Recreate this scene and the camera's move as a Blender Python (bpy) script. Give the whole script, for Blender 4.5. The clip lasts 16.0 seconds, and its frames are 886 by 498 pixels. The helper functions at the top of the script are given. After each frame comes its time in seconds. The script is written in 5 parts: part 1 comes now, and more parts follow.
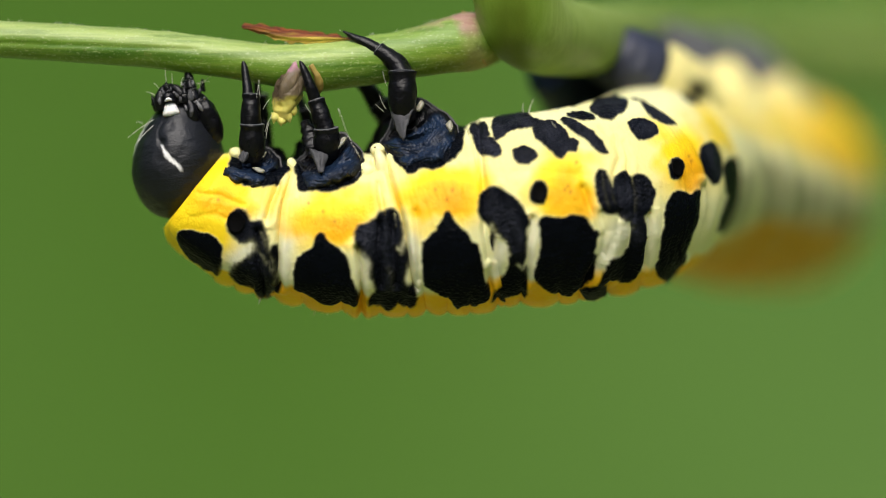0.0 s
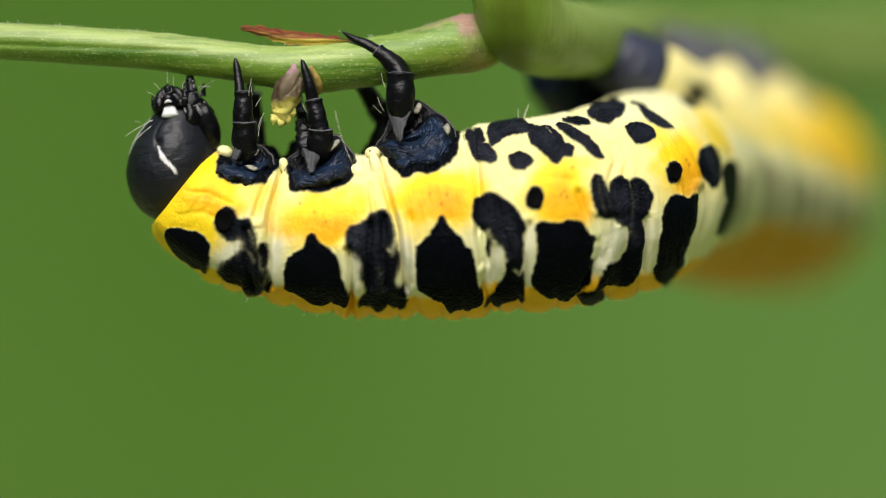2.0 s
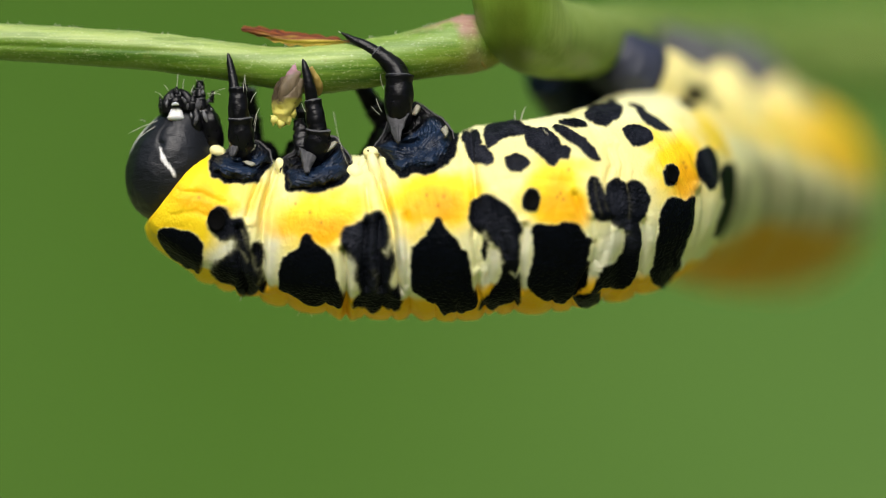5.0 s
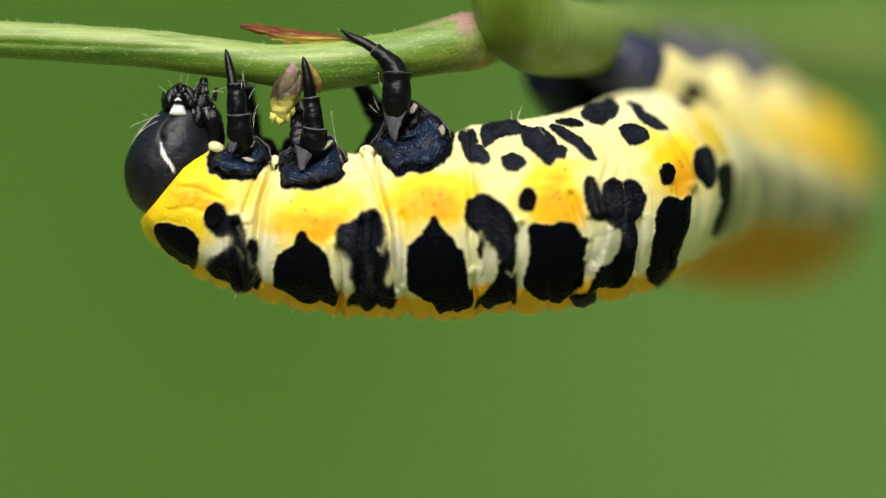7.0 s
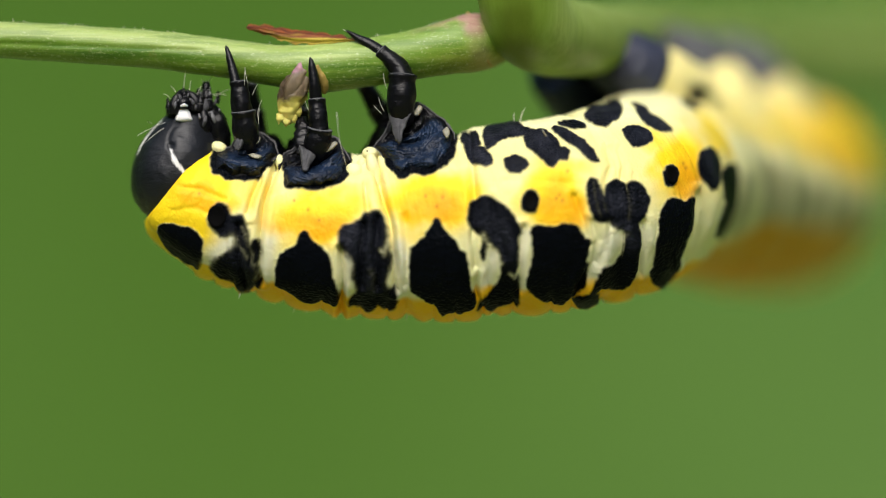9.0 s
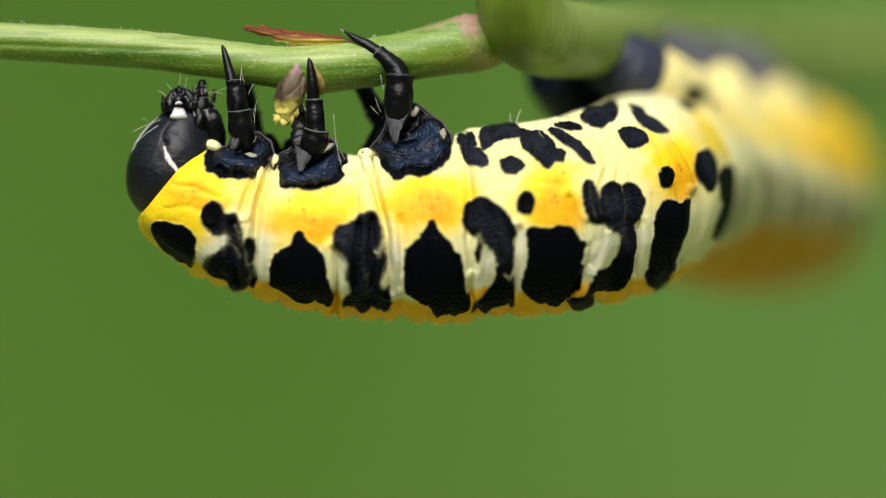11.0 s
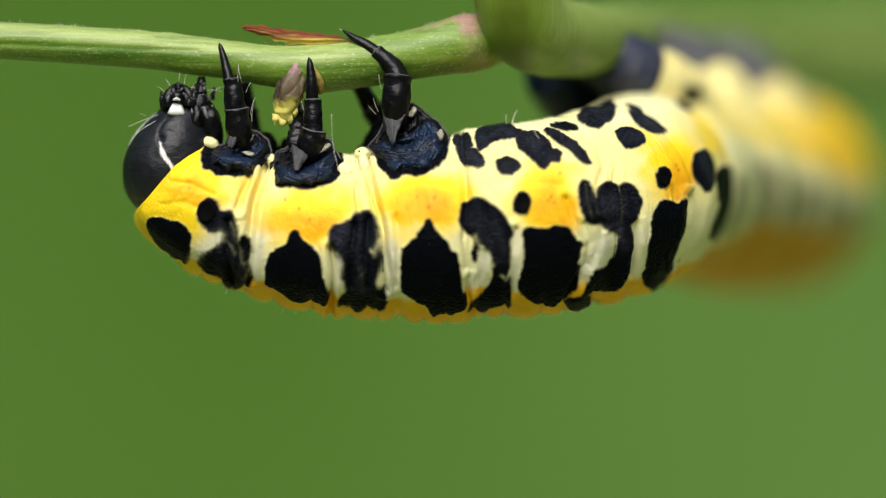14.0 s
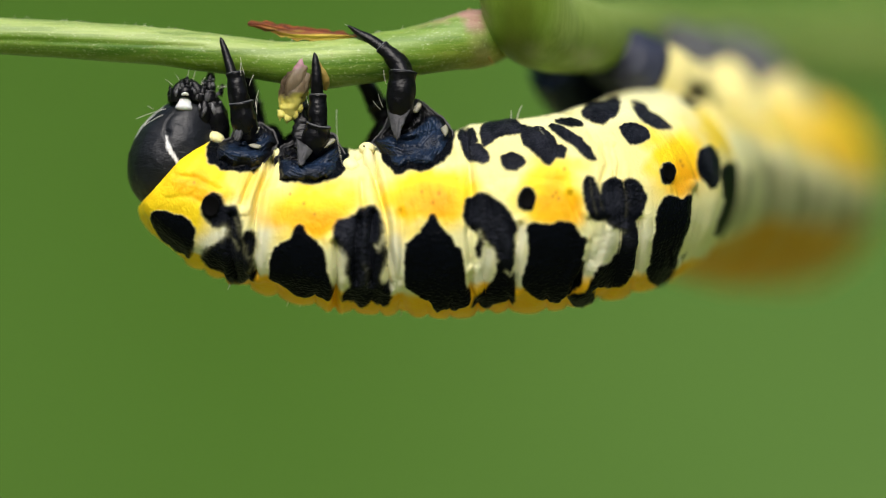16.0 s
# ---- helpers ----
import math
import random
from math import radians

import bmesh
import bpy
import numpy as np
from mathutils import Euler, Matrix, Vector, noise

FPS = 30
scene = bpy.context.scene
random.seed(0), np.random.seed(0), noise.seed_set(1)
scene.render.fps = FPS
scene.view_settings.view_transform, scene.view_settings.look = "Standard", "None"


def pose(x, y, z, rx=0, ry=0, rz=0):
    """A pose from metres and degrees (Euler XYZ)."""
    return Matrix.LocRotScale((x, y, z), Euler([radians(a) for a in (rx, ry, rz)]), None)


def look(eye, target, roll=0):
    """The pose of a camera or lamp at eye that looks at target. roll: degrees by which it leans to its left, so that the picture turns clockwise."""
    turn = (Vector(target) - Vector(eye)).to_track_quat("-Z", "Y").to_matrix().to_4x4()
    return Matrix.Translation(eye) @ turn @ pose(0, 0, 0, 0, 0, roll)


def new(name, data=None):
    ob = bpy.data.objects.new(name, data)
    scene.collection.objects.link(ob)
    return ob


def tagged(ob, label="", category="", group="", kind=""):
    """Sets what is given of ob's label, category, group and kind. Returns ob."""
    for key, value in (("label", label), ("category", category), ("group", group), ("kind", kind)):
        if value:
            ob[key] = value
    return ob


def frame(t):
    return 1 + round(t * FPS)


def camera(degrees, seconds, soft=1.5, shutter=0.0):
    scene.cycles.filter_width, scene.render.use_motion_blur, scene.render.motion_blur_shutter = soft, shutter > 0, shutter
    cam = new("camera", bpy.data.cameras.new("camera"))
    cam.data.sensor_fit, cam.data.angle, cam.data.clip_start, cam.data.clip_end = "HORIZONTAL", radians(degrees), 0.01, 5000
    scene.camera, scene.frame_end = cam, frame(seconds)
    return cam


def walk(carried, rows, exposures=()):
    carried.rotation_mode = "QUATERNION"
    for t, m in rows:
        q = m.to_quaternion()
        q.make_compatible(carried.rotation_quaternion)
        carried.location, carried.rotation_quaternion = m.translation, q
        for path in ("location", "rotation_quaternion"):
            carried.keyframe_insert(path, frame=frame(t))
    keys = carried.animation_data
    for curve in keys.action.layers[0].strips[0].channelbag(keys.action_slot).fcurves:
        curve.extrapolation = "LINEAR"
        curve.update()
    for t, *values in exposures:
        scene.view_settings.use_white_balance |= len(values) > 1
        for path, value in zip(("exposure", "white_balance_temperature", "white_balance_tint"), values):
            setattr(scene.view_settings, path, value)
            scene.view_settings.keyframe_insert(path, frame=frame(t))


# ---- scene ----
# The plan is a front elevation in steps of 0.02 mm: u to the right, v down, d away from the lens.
STEP = 2e-5
FAR = 0.3
cam = camera(5.984, 16.0, soft=1.1)
cam.data.dof.use_dof = True
cam.data.dof.focus_distance = FAR - 0.0016
cam.data.dof.aperture_fstop = 16.5


def P(u, v, d=0.0):
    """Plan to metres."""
    return Vector(((u - 784) * STEP, d * STEP, (441 - v) * STEP))


# hand-held sway of the lens: seconds, steps to the left, steps up
SWAY = [(0, 3, 0.2), (0.5, 5.3, 2.5), (1, 4.9, 3.6), (1.5, 3.8, 4), (2, 1.5, 3.2), (2.5, -1.6, 3.2), (3, 0, 1.7), (3.5, -0.4, 3.2), (4, 3, 6.3), (5.2, 1.6, 4.5), (6.5, 0, 2.5), (7, 0, 0.2), (7.5, -0.4, 2.1)]
SWAY += [(8, 7.6, 1.7), (8.5, 10.7, 3.2), (9, 11.8, 1.7), (10.2, 8, 2.6), (11.5, 3.8, 3.6), (12, 0, 2.1), (12.5, 3, -1.4), (13, 0, -1.4), (13.5, 3, -1.4), (14, 4.5, 2.5), (14.5, 9.5, 2.5), (15, 14.5, -1.4), (15.5, 13.8, -4.4), (16, 13.8, -4.8)]
walk(cam, [(t, pose(-a * STEP, -FAR, b * STEP, 90)) for t, a, b in SWAY])

# ---- light: bright overcast day ----
SUN_UP, SUN_TURN = radians(50), radians(188)
world = bpy.data.worlds.new("overcast_sky")
world.use_nodes = True
scene.world = world
sky = world.node_tree.nodes.new("ShaderNodeTexSky")
sky.sky_type, sky.sun_disc, sky.sun_elevation, sky.sun_rotation = "NISHITA", False, SUN_UP, SUN_TURN
sky.dust_density, sky.air_density = 4.0, 1.0
back = world.node_tree.nodes["Background"]
back.inputs["Strength"].default_value = 0.15
world.node_tree.links.new(sky.outputs[0], back.inputs[0])
lamp = bpy.data.lights.new("sun", "SUN")
lamp.energy, lamp.angle, lamp.color = 3.1, radians(40), (1.0, 0.98, 0.95)
sun = new("sun", lamp)
sun.matrix_world = look((-0.09, -0.63, 0.77), (0, 0, 0))
scene.view_settings.exposure = 0.04


# ---- materials ----
class Nodes:
    """A small builder for node materials."""

    def __init__(self, name, rough=0.5, spec=0.5):
        self.mat = bpy.data.materials.new(name)
        self.mat.use_nodes = True
        self.tree = self.mat.node_tree
        self.skin = self.tree.nodes["Principled BSDF"]
        self.skin.inputs["Roughness"].default_value = rough
        self.skin.inputs["Specular IOR Level"].default_value = spec
        self.where = self.tree.nodes.new("ShaderNodeTexCoord").outputs["Object"]

    def put(self, socket, value):
        if hasattr(value, "is_output"):
            self.tree.links.new(value, socket)
        else:
            socket.default_value = value

    def noise(self, scale, detail=4.0, rough=0.6, stretch=None):
        n = self.tree.nodes.new("ShaderNodeTexNoise")
        n.inputs["Scale"].default_value, n.inputs["Detail"].default_value, n.inputs["Roughness"].default_value = scale, detail, rough
        self.put(n.inputs["Vector"], self.stretched(stretch) if stretch else self.where)
        return n.outputs["Fac"]

    def stretched(self, s):
        m = self.tree.nodes.new("ShaderNodeMapping")
        m.inputs["Scale"].default_value = s
        self.put(m.inputs["Vector"], self.where)
        return m.outputs[0]

    def cells(self, scale, feature="F1", stretch=None):
        n = self.tree.nodes.new("ShaderNodeTexVoronoi")
        n.feature = feature
        n.inputs["Scale"].default_value = scale
        self.put(n.inputs["Vector"], self.stretched(stretch) if stretch else self.where)
        return n.outputs["Distance"]

    def ramp(self, fac, stops):
        n = self.tree.nodes.new("ShaderNodeValToRGB")
        while len(n.color_ramp.elements) < len(stops):
            n.color_ramp.elements.new(0.5)
        for e, (at, c) in zip(n.color_ramp.elements, stops):
            e.position = at
            e.color = (c, c, c, 1) if not isinstance(c, tuple) else (*c, 1)
        self.put(n.inputs[0], fac)
        return n.outputs[0]

    def mix(self, fac, a, b, blend="MIX"):
        n = self.tree.nodes.new("ShaderNodeMix")
        n.data_type, n.blend_type = "RGBA", blend
        self.put(n.inputs[0], fac)
        self.put(n.inputs[6], (*a, 1) if isinstance(a, tuple) else a)
        self.put(n.inputs[7], (*b, 1) if isinstance(b, tuple) else b)
        return n.outputs[2]

    def math(self, op, a, b=0.0):
        n = self.tree.nodes.new("ShaderNodeMath")
        n.operation = op
        self.put(n.inputs[0], a)
        self.put(n.inputs[1], b)
        return n.outputs[0]

    def coat(self, name):
        n = self.tree.nodes.new("ShaderNodeAttribute")
        n.attribute_name = name
        s = self.tree.nodes.new("ShaderNodeSeparateColor")
        self.put(s.inputs[0], n.outputs["Color"])
        return s.outputs

    def bump(self, height, strength, depth):
        n = self.tree.nodes.new("ShaderNodeBump")
        n.inputs["Strength"].default_value, n.inputs["Distance"].default_value = strength, depth
        self.put(n.inputs["Height"], height)
        if self.skin.inputs["Normal"].is_linked:
            self.put(n.inputs["Normal"], self.skin.inputs["Normal"].links[0].from_socket)
        self.put(self.skin.inputs["Normal"], n.outputs[0])

    def colour(self, c):
        self.put(self.skin.inputs["Base Color"], (*c, 1) if isinstance(c, tuple) else c)

    def soft(self, weight, depth):
        self.put(self.skin.inputs["Subsurface Weight"], weight)
        self.skin.inputs["Subsurface Scale"].default_value = depth
        self.skin.inputs["Subsurface Radius"].default_value = (1.0, 0.6, 0.25)


def coat_material():
    n = Nodes("caterpillar_skin", 0.5, 0.4)
    black, yellow, orange = n.coat("coat")[:3]
    smoke_sheen, bleach, dots = n.coat("wear")[:3]
    fine, broad, blotch = n.noise(5200, 5), n.noise(520, 3), n.noise(1000, 5, 0.65)
    cream = n.mix(broad, (0.83, 0.80, 0.44), (0.79, 0.75, 0.36))
    cream = n.mix(bleach, cream, n.mix(blotch, (0.83, 0.81, 0.63), (0.69, 0.67, 0.52)))
    lit = n.mix(broad, (0.90, 0.67, 0.012), (0.88, 0.58, 0.008))
    c = n.mix(yellow, cream, lit)
    patchy = n.ramp(blotch, [(0.30, 0.6), (0.58, 1.0)])
    deep = n.mix(n.ramp(n.noise(420, 4, 0.6), [(0.38, 0.0), (0.62, 1.0)]), (0.90, 0.43, 0.006), (0.76, 0.30, 0.003))
    c = n.mix(n.math("MULTIPLY", orange, patchy), c, n.mix(fine, (0.90, 0.41, 0.004), deep))
    c = n.mix(n.math("MULTIPLY", n.ramp(n.noise(1500, 6, 0.7), [(0.64, 0.0), (0.76, 1.0)]), 0.25), c, (0.55, 0.24, 0.02))
    c = n.mix(dots, c, (0.34, 0.12, 0.012))
    dark = n.mix(broad, (0.0008, 0.0010, 0.0013), (0.003, 0.0045, 0.008))
    dark = n.mix(n.math("MULTIPLY", smoke_sheen, n.ramp(n.noise(1300, 5, 0.65, (1.5, 1.0, 0.5)), [(0.35, 0.15), (0.65, 1.0)])), dark, (0.024, 0.026, 0.036))
    n.colour(n.mix(black, c, dark))
    n.put(n.skin.inputs["Roughness"], n.math("ADD", n.math("SUBTRACT", 0.46, n.math("MULTIPLY", black, 0.12)), n.math("MULTIPLY", fine, 0.16)))
    n.put(n.skin.inputs["Specular IOR Level"], n.math("SUBTRACT", 0.22, n.math("MULTIPLY", black, 0.185)))
    grained = n.ramp(n.noise(700, 3), [(0.38, 0.2), (0.62, 1.0)])
    pebble = n.math("MULTIPLY", n.ramp(n.cells(8000), [(0.0, 1.0), (0.75, 0.0)]), n.math("MULTIPLY", grained, n.math("ADD", 0.22, n.math("MULTIPLY", black, 0.78))))
    n.bump(pebble, 1.0, 6e-5)
    n.bump(n.noise(2600, 5, 0.65, (1.6, 1.0, 0.7)), 0.45, 6e-5)
    n.bump(n.ramp(n.cells(4600, "DISTANCE_TO_EDGE", (1.0, 1.0, 0.7)), [(0.0, 0.0), (0.16, 1.0)]), 0.2, 2.2e-5)
    n.soft(n.math("MULTIPLY", n.math("SUBTRACT", 1.0, black), 0.09), 3e-4)
    return n.mat


def shell_material():
    n = Nodes("black_head_shell", 0.36, 0.34)
    white = n.coat("coat")[0]
    dark = n.mix(n.noise(900, 4), (0.003, 0.0035, 0.0048), (0.010, 0.0118, 0.0165))
    n.colour(n.mix(white, dark, n.mix(n.noise(3000), (0.82, 0.82, 0.80), (0.66, 0.64, 0.62))))
    n.put(n.skin.inputs["Roughness"], n.math("ADD", 0.30, n.math("MULTIPLY", n.noise(1200, 5), 0.22)))
    n.bump(n.noise(2400, 5, 0.65, (0.7, 1.0, 1.7)), 0.7, 6e-5)
    n.bump(n.noise(12000, 3, 0.6), 0.6, 1.6e-5)
    return n.mat


def leather_material(name, dark, pale, rough, wrinkle, spec=0.22):
    """Wrinkled black hide of the legs."""
    n = Nodes(name, rough, spec)
    n.colour(n.mix(n.noise(1500, 5), dark, pale))
    n.put(n.skin.inputs["Roughness"], n.math("ADD", rough, n.math("MULTIPLY", n.noise(2500, 4), 0.2)))
    n.bump(n.noise(3000, 4, 0.55, (0.7, 1.0, 1.8)), wrinkle, 5e-5)
    n.bump(n.noise(9000, 4, 0.6), 0.4, 1.5e-5)
    return n.mat


def hide_material():
    """Blue-black hide: the amount of blue is stored in the mesh."""
    n = Nodes("blue_black_hide", 0.4, 0.22)
    blue = n.math("MULTIPLY", n.coat("coat")[0], n.ramp(n.noise(1500, 5), [(0.30, 0.25), (0.62, 1.0)]))
    n.colour(n.mix(blue, n.mix(n.noise(2400, 4), (0.001, 0.001, 0.0014), (0.005, 0.005, 0.007)), (0.010, 0.022, 0.050)))
    n.put(n.skin.inputs["Roughness"], n.math("ADD", 0.28, n.math("MULTIPLY", n.noise(2500, 4), 0.2)))
    n.bump(n.noise(3000, 4, 0.55, (0.7, 1.0, 1.8)), 0.6, 5e-5)
    n.bump(n.noise(9000, 4, 0.6), 0.5, 1.8e-5)
    return n.mat


def plain_material(name, a, b, rough, scale=2500, bump=0.4, soft=0.0):
    n = Nodes(name, rough, 0.4)
    n.colour(n.mix(n.noise(scale, 5), a, b))
    n.bump(n.noise(scale * 2.2, 5), bump, 3e-5)
    if soft:
        n.soft(soft, 4e-4)
    return n.mat


def stem_material(name, deep, pale, fleck, specks, grain, olive, ochre):
    n = Nodes(name, 0.46, 0.4)
    streak, band = n.noise(5200, 5, 0.6, grain), n.noise(1500, 4, 0.55, grain)
    c = n.mix(n.ramp(band, [(0.36, 0.0), (0.64, 1.0)]), deep, pale)
    c = n.mix(n.math("MULTIPLY", n.ramp(streak, [(0.42, 0.0), (0.66, 1.0)]), 0.55), c, fleck)
    tint_and_light = n.coat("coat")
    # third amount: light on upper sides, put into the colour as pale green
    c = n.mix(n.math("MULTIPLY", tint_and_light[2], n.ramp(streak, [(0.25, 0.35), (0.6, 1.0)])), c, (0.41, 0.50, 0.16))
    c = n.mix(tint_and_light[1], c, n.mix(streak, olive, ochre))
    c = n.mix(tint_and_light[0], c, n.mix(streak, (0.24, 0.10, 0.085), (0.44, 0.29, 0.22)))
    c = n.mix(n.math("MULTIPLY", n.ramp(n.noise(13000, 4, 0.65, (0.5, 1.0, 1.0)), [(0.56, 0.0), (0.70, 1.0)]), 0.5 * specks), c, (0.52, 0.58, 0.32))
    c = n.mix(n.math("MULTIPLY", n.ramp(n.noise(3100, 4), [(0.62, 0.0), (0.75, 1.0)]), 0.35 * specks), c, (0.20, 0.16, 0.05))
    n.colour(c)
    n.bump(streak, 0.05 + 0.55 * specks, 4e-5)
    n.bump(n.noise(11000, 3), 0.5, 2e-5)
    n.soft(0.05, 3e-4)
    return n.mat


def withered_material():
    n = Nodes("withered_bract", 0.6, 0.3)
    vein = n.noise(7000, 5, 0.65, (0.035, 1.0, 1.0))
    c = n.mix(n.ramp(vein, [(0.40, 0.0), (0.60, 1.0)]), (0.045, 0.006, 0.003), (0.25, 0.065, 0.014))
    c = n.mix(n.coat("coat")[0], c, n.mix(n.ramp(vein, [(0.42, 0.0), (0.6, 1.0)]), (0.20, 0.10, 0.01), (0.55, 0.43, 0.05)))
    n.colour(n.mix(n.ramp(n.noise(2400, 4), [(0.62, 0.0), (0.74, 0.25)]), c, (0.40, 0.22, 0.11)))
    n.bump(vein, 0.7, 6e-5)
    return n.mat


def bud_material():
    n = Nodes("bud_scale", 0.5, 0.4)
    pink, tip = n.coat("coat")[:2]
    c = n.mix(n.ramp(n.noise(1500, 5, 0.6, (1.0, 1.0, 0.35)), [(0.35, 0.0), (0.7, 1.0)]), (0.050, 0.032, 0.016), (0.23, 0.175, 0.11))
    c = n.mix(pink, c, n.mix(n.noise(1500, 4), (0.36, 0.10, 0.22), (0.52, 0.28, 0.36)))
    c = n.mix(tip, c, n.mix(n.noise(1300, 4), (0.46, 0.40, 0.05), (0.76, 0.69, 0.20)))
    n.colour(c)
    n.bump(n.noise(2200, 5), 0.6, 6e-5)
    n.soft(0.15, 4e-4)
    return n.mat


def meadow_material():
    """Far green growth, out of reach of the lens's focus."""
    n = Nodes("far_meadow", 0.9, 0.1)
    c = n.mix(n.ramp(n.noise(6.0, 2), [(0.40, 0.0), (0.62, 1.0)]), (0.0515, 0.122, 0.0130), (0.083, 0.168, 0.0310))
    x = n.tree.nodes.new("ShaderNodeSeparateXYZ")
    n.put(x.inputs[0], n.where)
    right = n.ramp(n.math("ADD", n.math("MULTIPLY", x.outputs[0], 4.0), 0.5), [(0.45, 0.0), (0.85, 1.0)])
    c = n.mix(n.math("MULTIPLY", right, 0.4), c, (0.125, 0.230, 0.064))
    high = n.math("MULTIPLY", n.ramp(n.math("ADD", n.math("MULTIPLY", x.outputs[2], 5.0), 0.5), [(0.60, 0.0), (0.80, 1.0)]), n.math("ADD", 0.25, right))
    n.colour(n.mix(n.math("MULTIPLY", high, 0.45), c, (0.050, 0.112, 0.012)))
    return n.mat


SKIN, SHELL = coat_material(), shell_material()
HIDE = hide_material()
HORN = leather_material("black_horn", (0.001, 0.001, 0.0013), (0.006, 0.006, 0.008), 0.20, 0.8, 0.20)
SLATE = leather_material("slate_hide", (0.009, 0.011, 0.022), (0.034, 0.040, 0.074), 0.40, 0.6, 0.45)
DUSK = leather_material("dusky_hide", (0.045, 0.048, 0.052), (0.11, 0.112, 0.115), 0.5, 0.5, 0.3)
ASH = leather_material("ash_grey_membrane", (0.05, 0.05, 0.055), (0.22, 0.22, 0.23), 0.45, 0.6, 0.3)
DIM = plain_material("dim_cream_skin", (0.10, 0.10, 0.08), (0.40, 0.38, 0.28), 0.5, 2500, 0.4, 0.1)
GREY = leather_material("grey_membrane", (0.02, 0.02, 0.023), (0.095, 0.095, 0.10), 0.5, 0.9)
BRISTLE = plain_material("pale_bristle", (0.55, 0.52, 0.44), (0.70, 0.68, 0.60), 0.4)
BLACKDOT = leather_material("spiracle_black", (0.001, 0.001, 0.001), (0.002, 0.002, 0.002), 0.55, 0.3, 0.04)
STEM = stem_material("green_branch", (0.040, 0.120, 0.003), (0.165, 0.290, 0.024), (0.22, 0.33, 0.050), 1.0, (0.05, 1.0, 1.0), (0.16, 0.17, 0.010), (0.30, 0.27, 0.03))
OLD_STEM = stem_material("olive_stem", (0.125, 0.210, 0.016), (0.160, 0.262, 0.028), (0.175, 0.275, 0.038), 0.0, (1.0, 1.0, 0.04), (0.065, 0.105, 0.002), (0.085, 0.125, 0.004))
WITHER, BUD, MEADOW = withered_material(), bud_material(), meadow_material()
WHITE = plain_material("white_plate", (0.60, 0.60, 0.60), (0.78, 0.78, 0.77), 0.4, 2500, 0.3, 0.1)
YOLK = plain_material("pale_yellow_skin", (0.83, 0.77, 0.32), (0.87, 0.82, 0.46), 0.5, 2500, 0.4, 0.15)
TURF = plain_material("pale_turf", (0.150, 0.190, 0.065), (0.210, 0.245, 0.100), 0.9, 3.0, 0.2)
OCHRE = plain_material("brown_scar", (0.22, 0.15, 0.03), (0.42, 0.30, 0.08), 0.6)


# ---- shaping tools, in plan steps ----
def hash_noise(p):
    """Smooth random values from -1 to 1 at the rows of p."""
    base = np.floor(p)
    f = p - base
    f = f * f * (3 - 2 * f)
    i = base.astype(np.int64)
    total = np.zeros(len(p))
    for corner in range(8):
        o = np.array([corner & 1, corner >> 1 & 1, corner >> 2 & 1])
        k = i + o
        h = (k[:, 0] * 73856093) ^ (k[:, 1] * 19349663) ^ (k[:, 2] * 83492791)
        h = (h ^ (h >> 13)) * 1274126177 & 0x7FFFFFFF
        w = np.prod(np.where(o, f, 1 - f), axis=1)
        total += w * (h % 100003 / 50001.5 - 1)
    return total


def smooth(x, lo, hi):
    s = np.clip((x - lo) / (hi - lo), 0, 1)
    return s * s * (3 - 2 * s)


def spline(rows, at):
    """Catmull-Rom through rows, at positions counted in rows."""
    rows = np.asarray(rows, float)
    ext = np.vstack([2 * rows[0] - rows[1], rows, 2 * rows[-1] - rows[-2]])
    at = np.clip(np.asarray(at, float), 0, len(rows) - 1)
    i = np.minimum(at.astype(int), len(rows) - 2)
    t = (at - i)[..., None]
    a, b, c, d = ext[i], ext[i + 1], ext[i + 2], ext[i + 3]
    return 0.5 * (2 * b + (c - a) * t + (2 * a - 5 * b + 4 * c - d) * t**2 + (3 * b - a - 3 * c + d) * t**3)


def make_mesh(name, plan, faces, pivot, coat=None, wear=None):
    """A smooth mesh from plan points about a pivot; coat and wear hold up to three colour amounts a point."""
    plan, pivot = np.asarray(plan, float), np.asarray(pivot, float)
    q = (plan - pivot) * STEP
    me = bpy.data.meshes.new(name)
    me.from_pydata(np.column_stack([q[:, 0], q[:, 2], -q[:, 1]]).tolist(), [], faces)
    me.polygons.foreach_set("use_smooth", np.ones(len(me.polygons), bool))
    for kind, amounts in (("coat", coat), ("wear", wear)):
        if amounts is None:
            continue
        layer = me.attributes.new(kind, "FLOAT_COLOR", "POINT")
        full = np.ones((len(plan), 4))
        full[:, :3] = 0
        full[:, :amounts.shape[1]] = amounts
        layer.data.foreach_set("color", full.ravel())
    return me


def part(name, me, material, parent, label="", pivot=None, base=(0, 0, 0)):
    """One mesh object under a thing or a part, its origin at the pivot; base is the parent's own pivot."""
    ob = new(name, me)
    me.materials.append(material)
    ob.parent = parent
    if pivot is not None:
        ob.location = P(*pivot) - P(*base)
    return tagged(ob, label)


def grid_faces(rows, cols, wrap=True, cap=True):
    """Quads of a sheet of points, closed round its columns, with its ends capped."""
    faces = []
    for j in range(rows - 1):
        for k in range(cols if wrap else cols - 1):
            n = (k + 1) % cols
            faces.append((j * cols + k, j * cols + n, (j + 1) * cols + n, (j + 1) * cols + k))
    if cap and wrap:
        faces.append(tuple(range(cols - 1, -1, -1)))
        faces.append(tuple((rows - 1) * cols + k for k in range(cols)))
    return faces


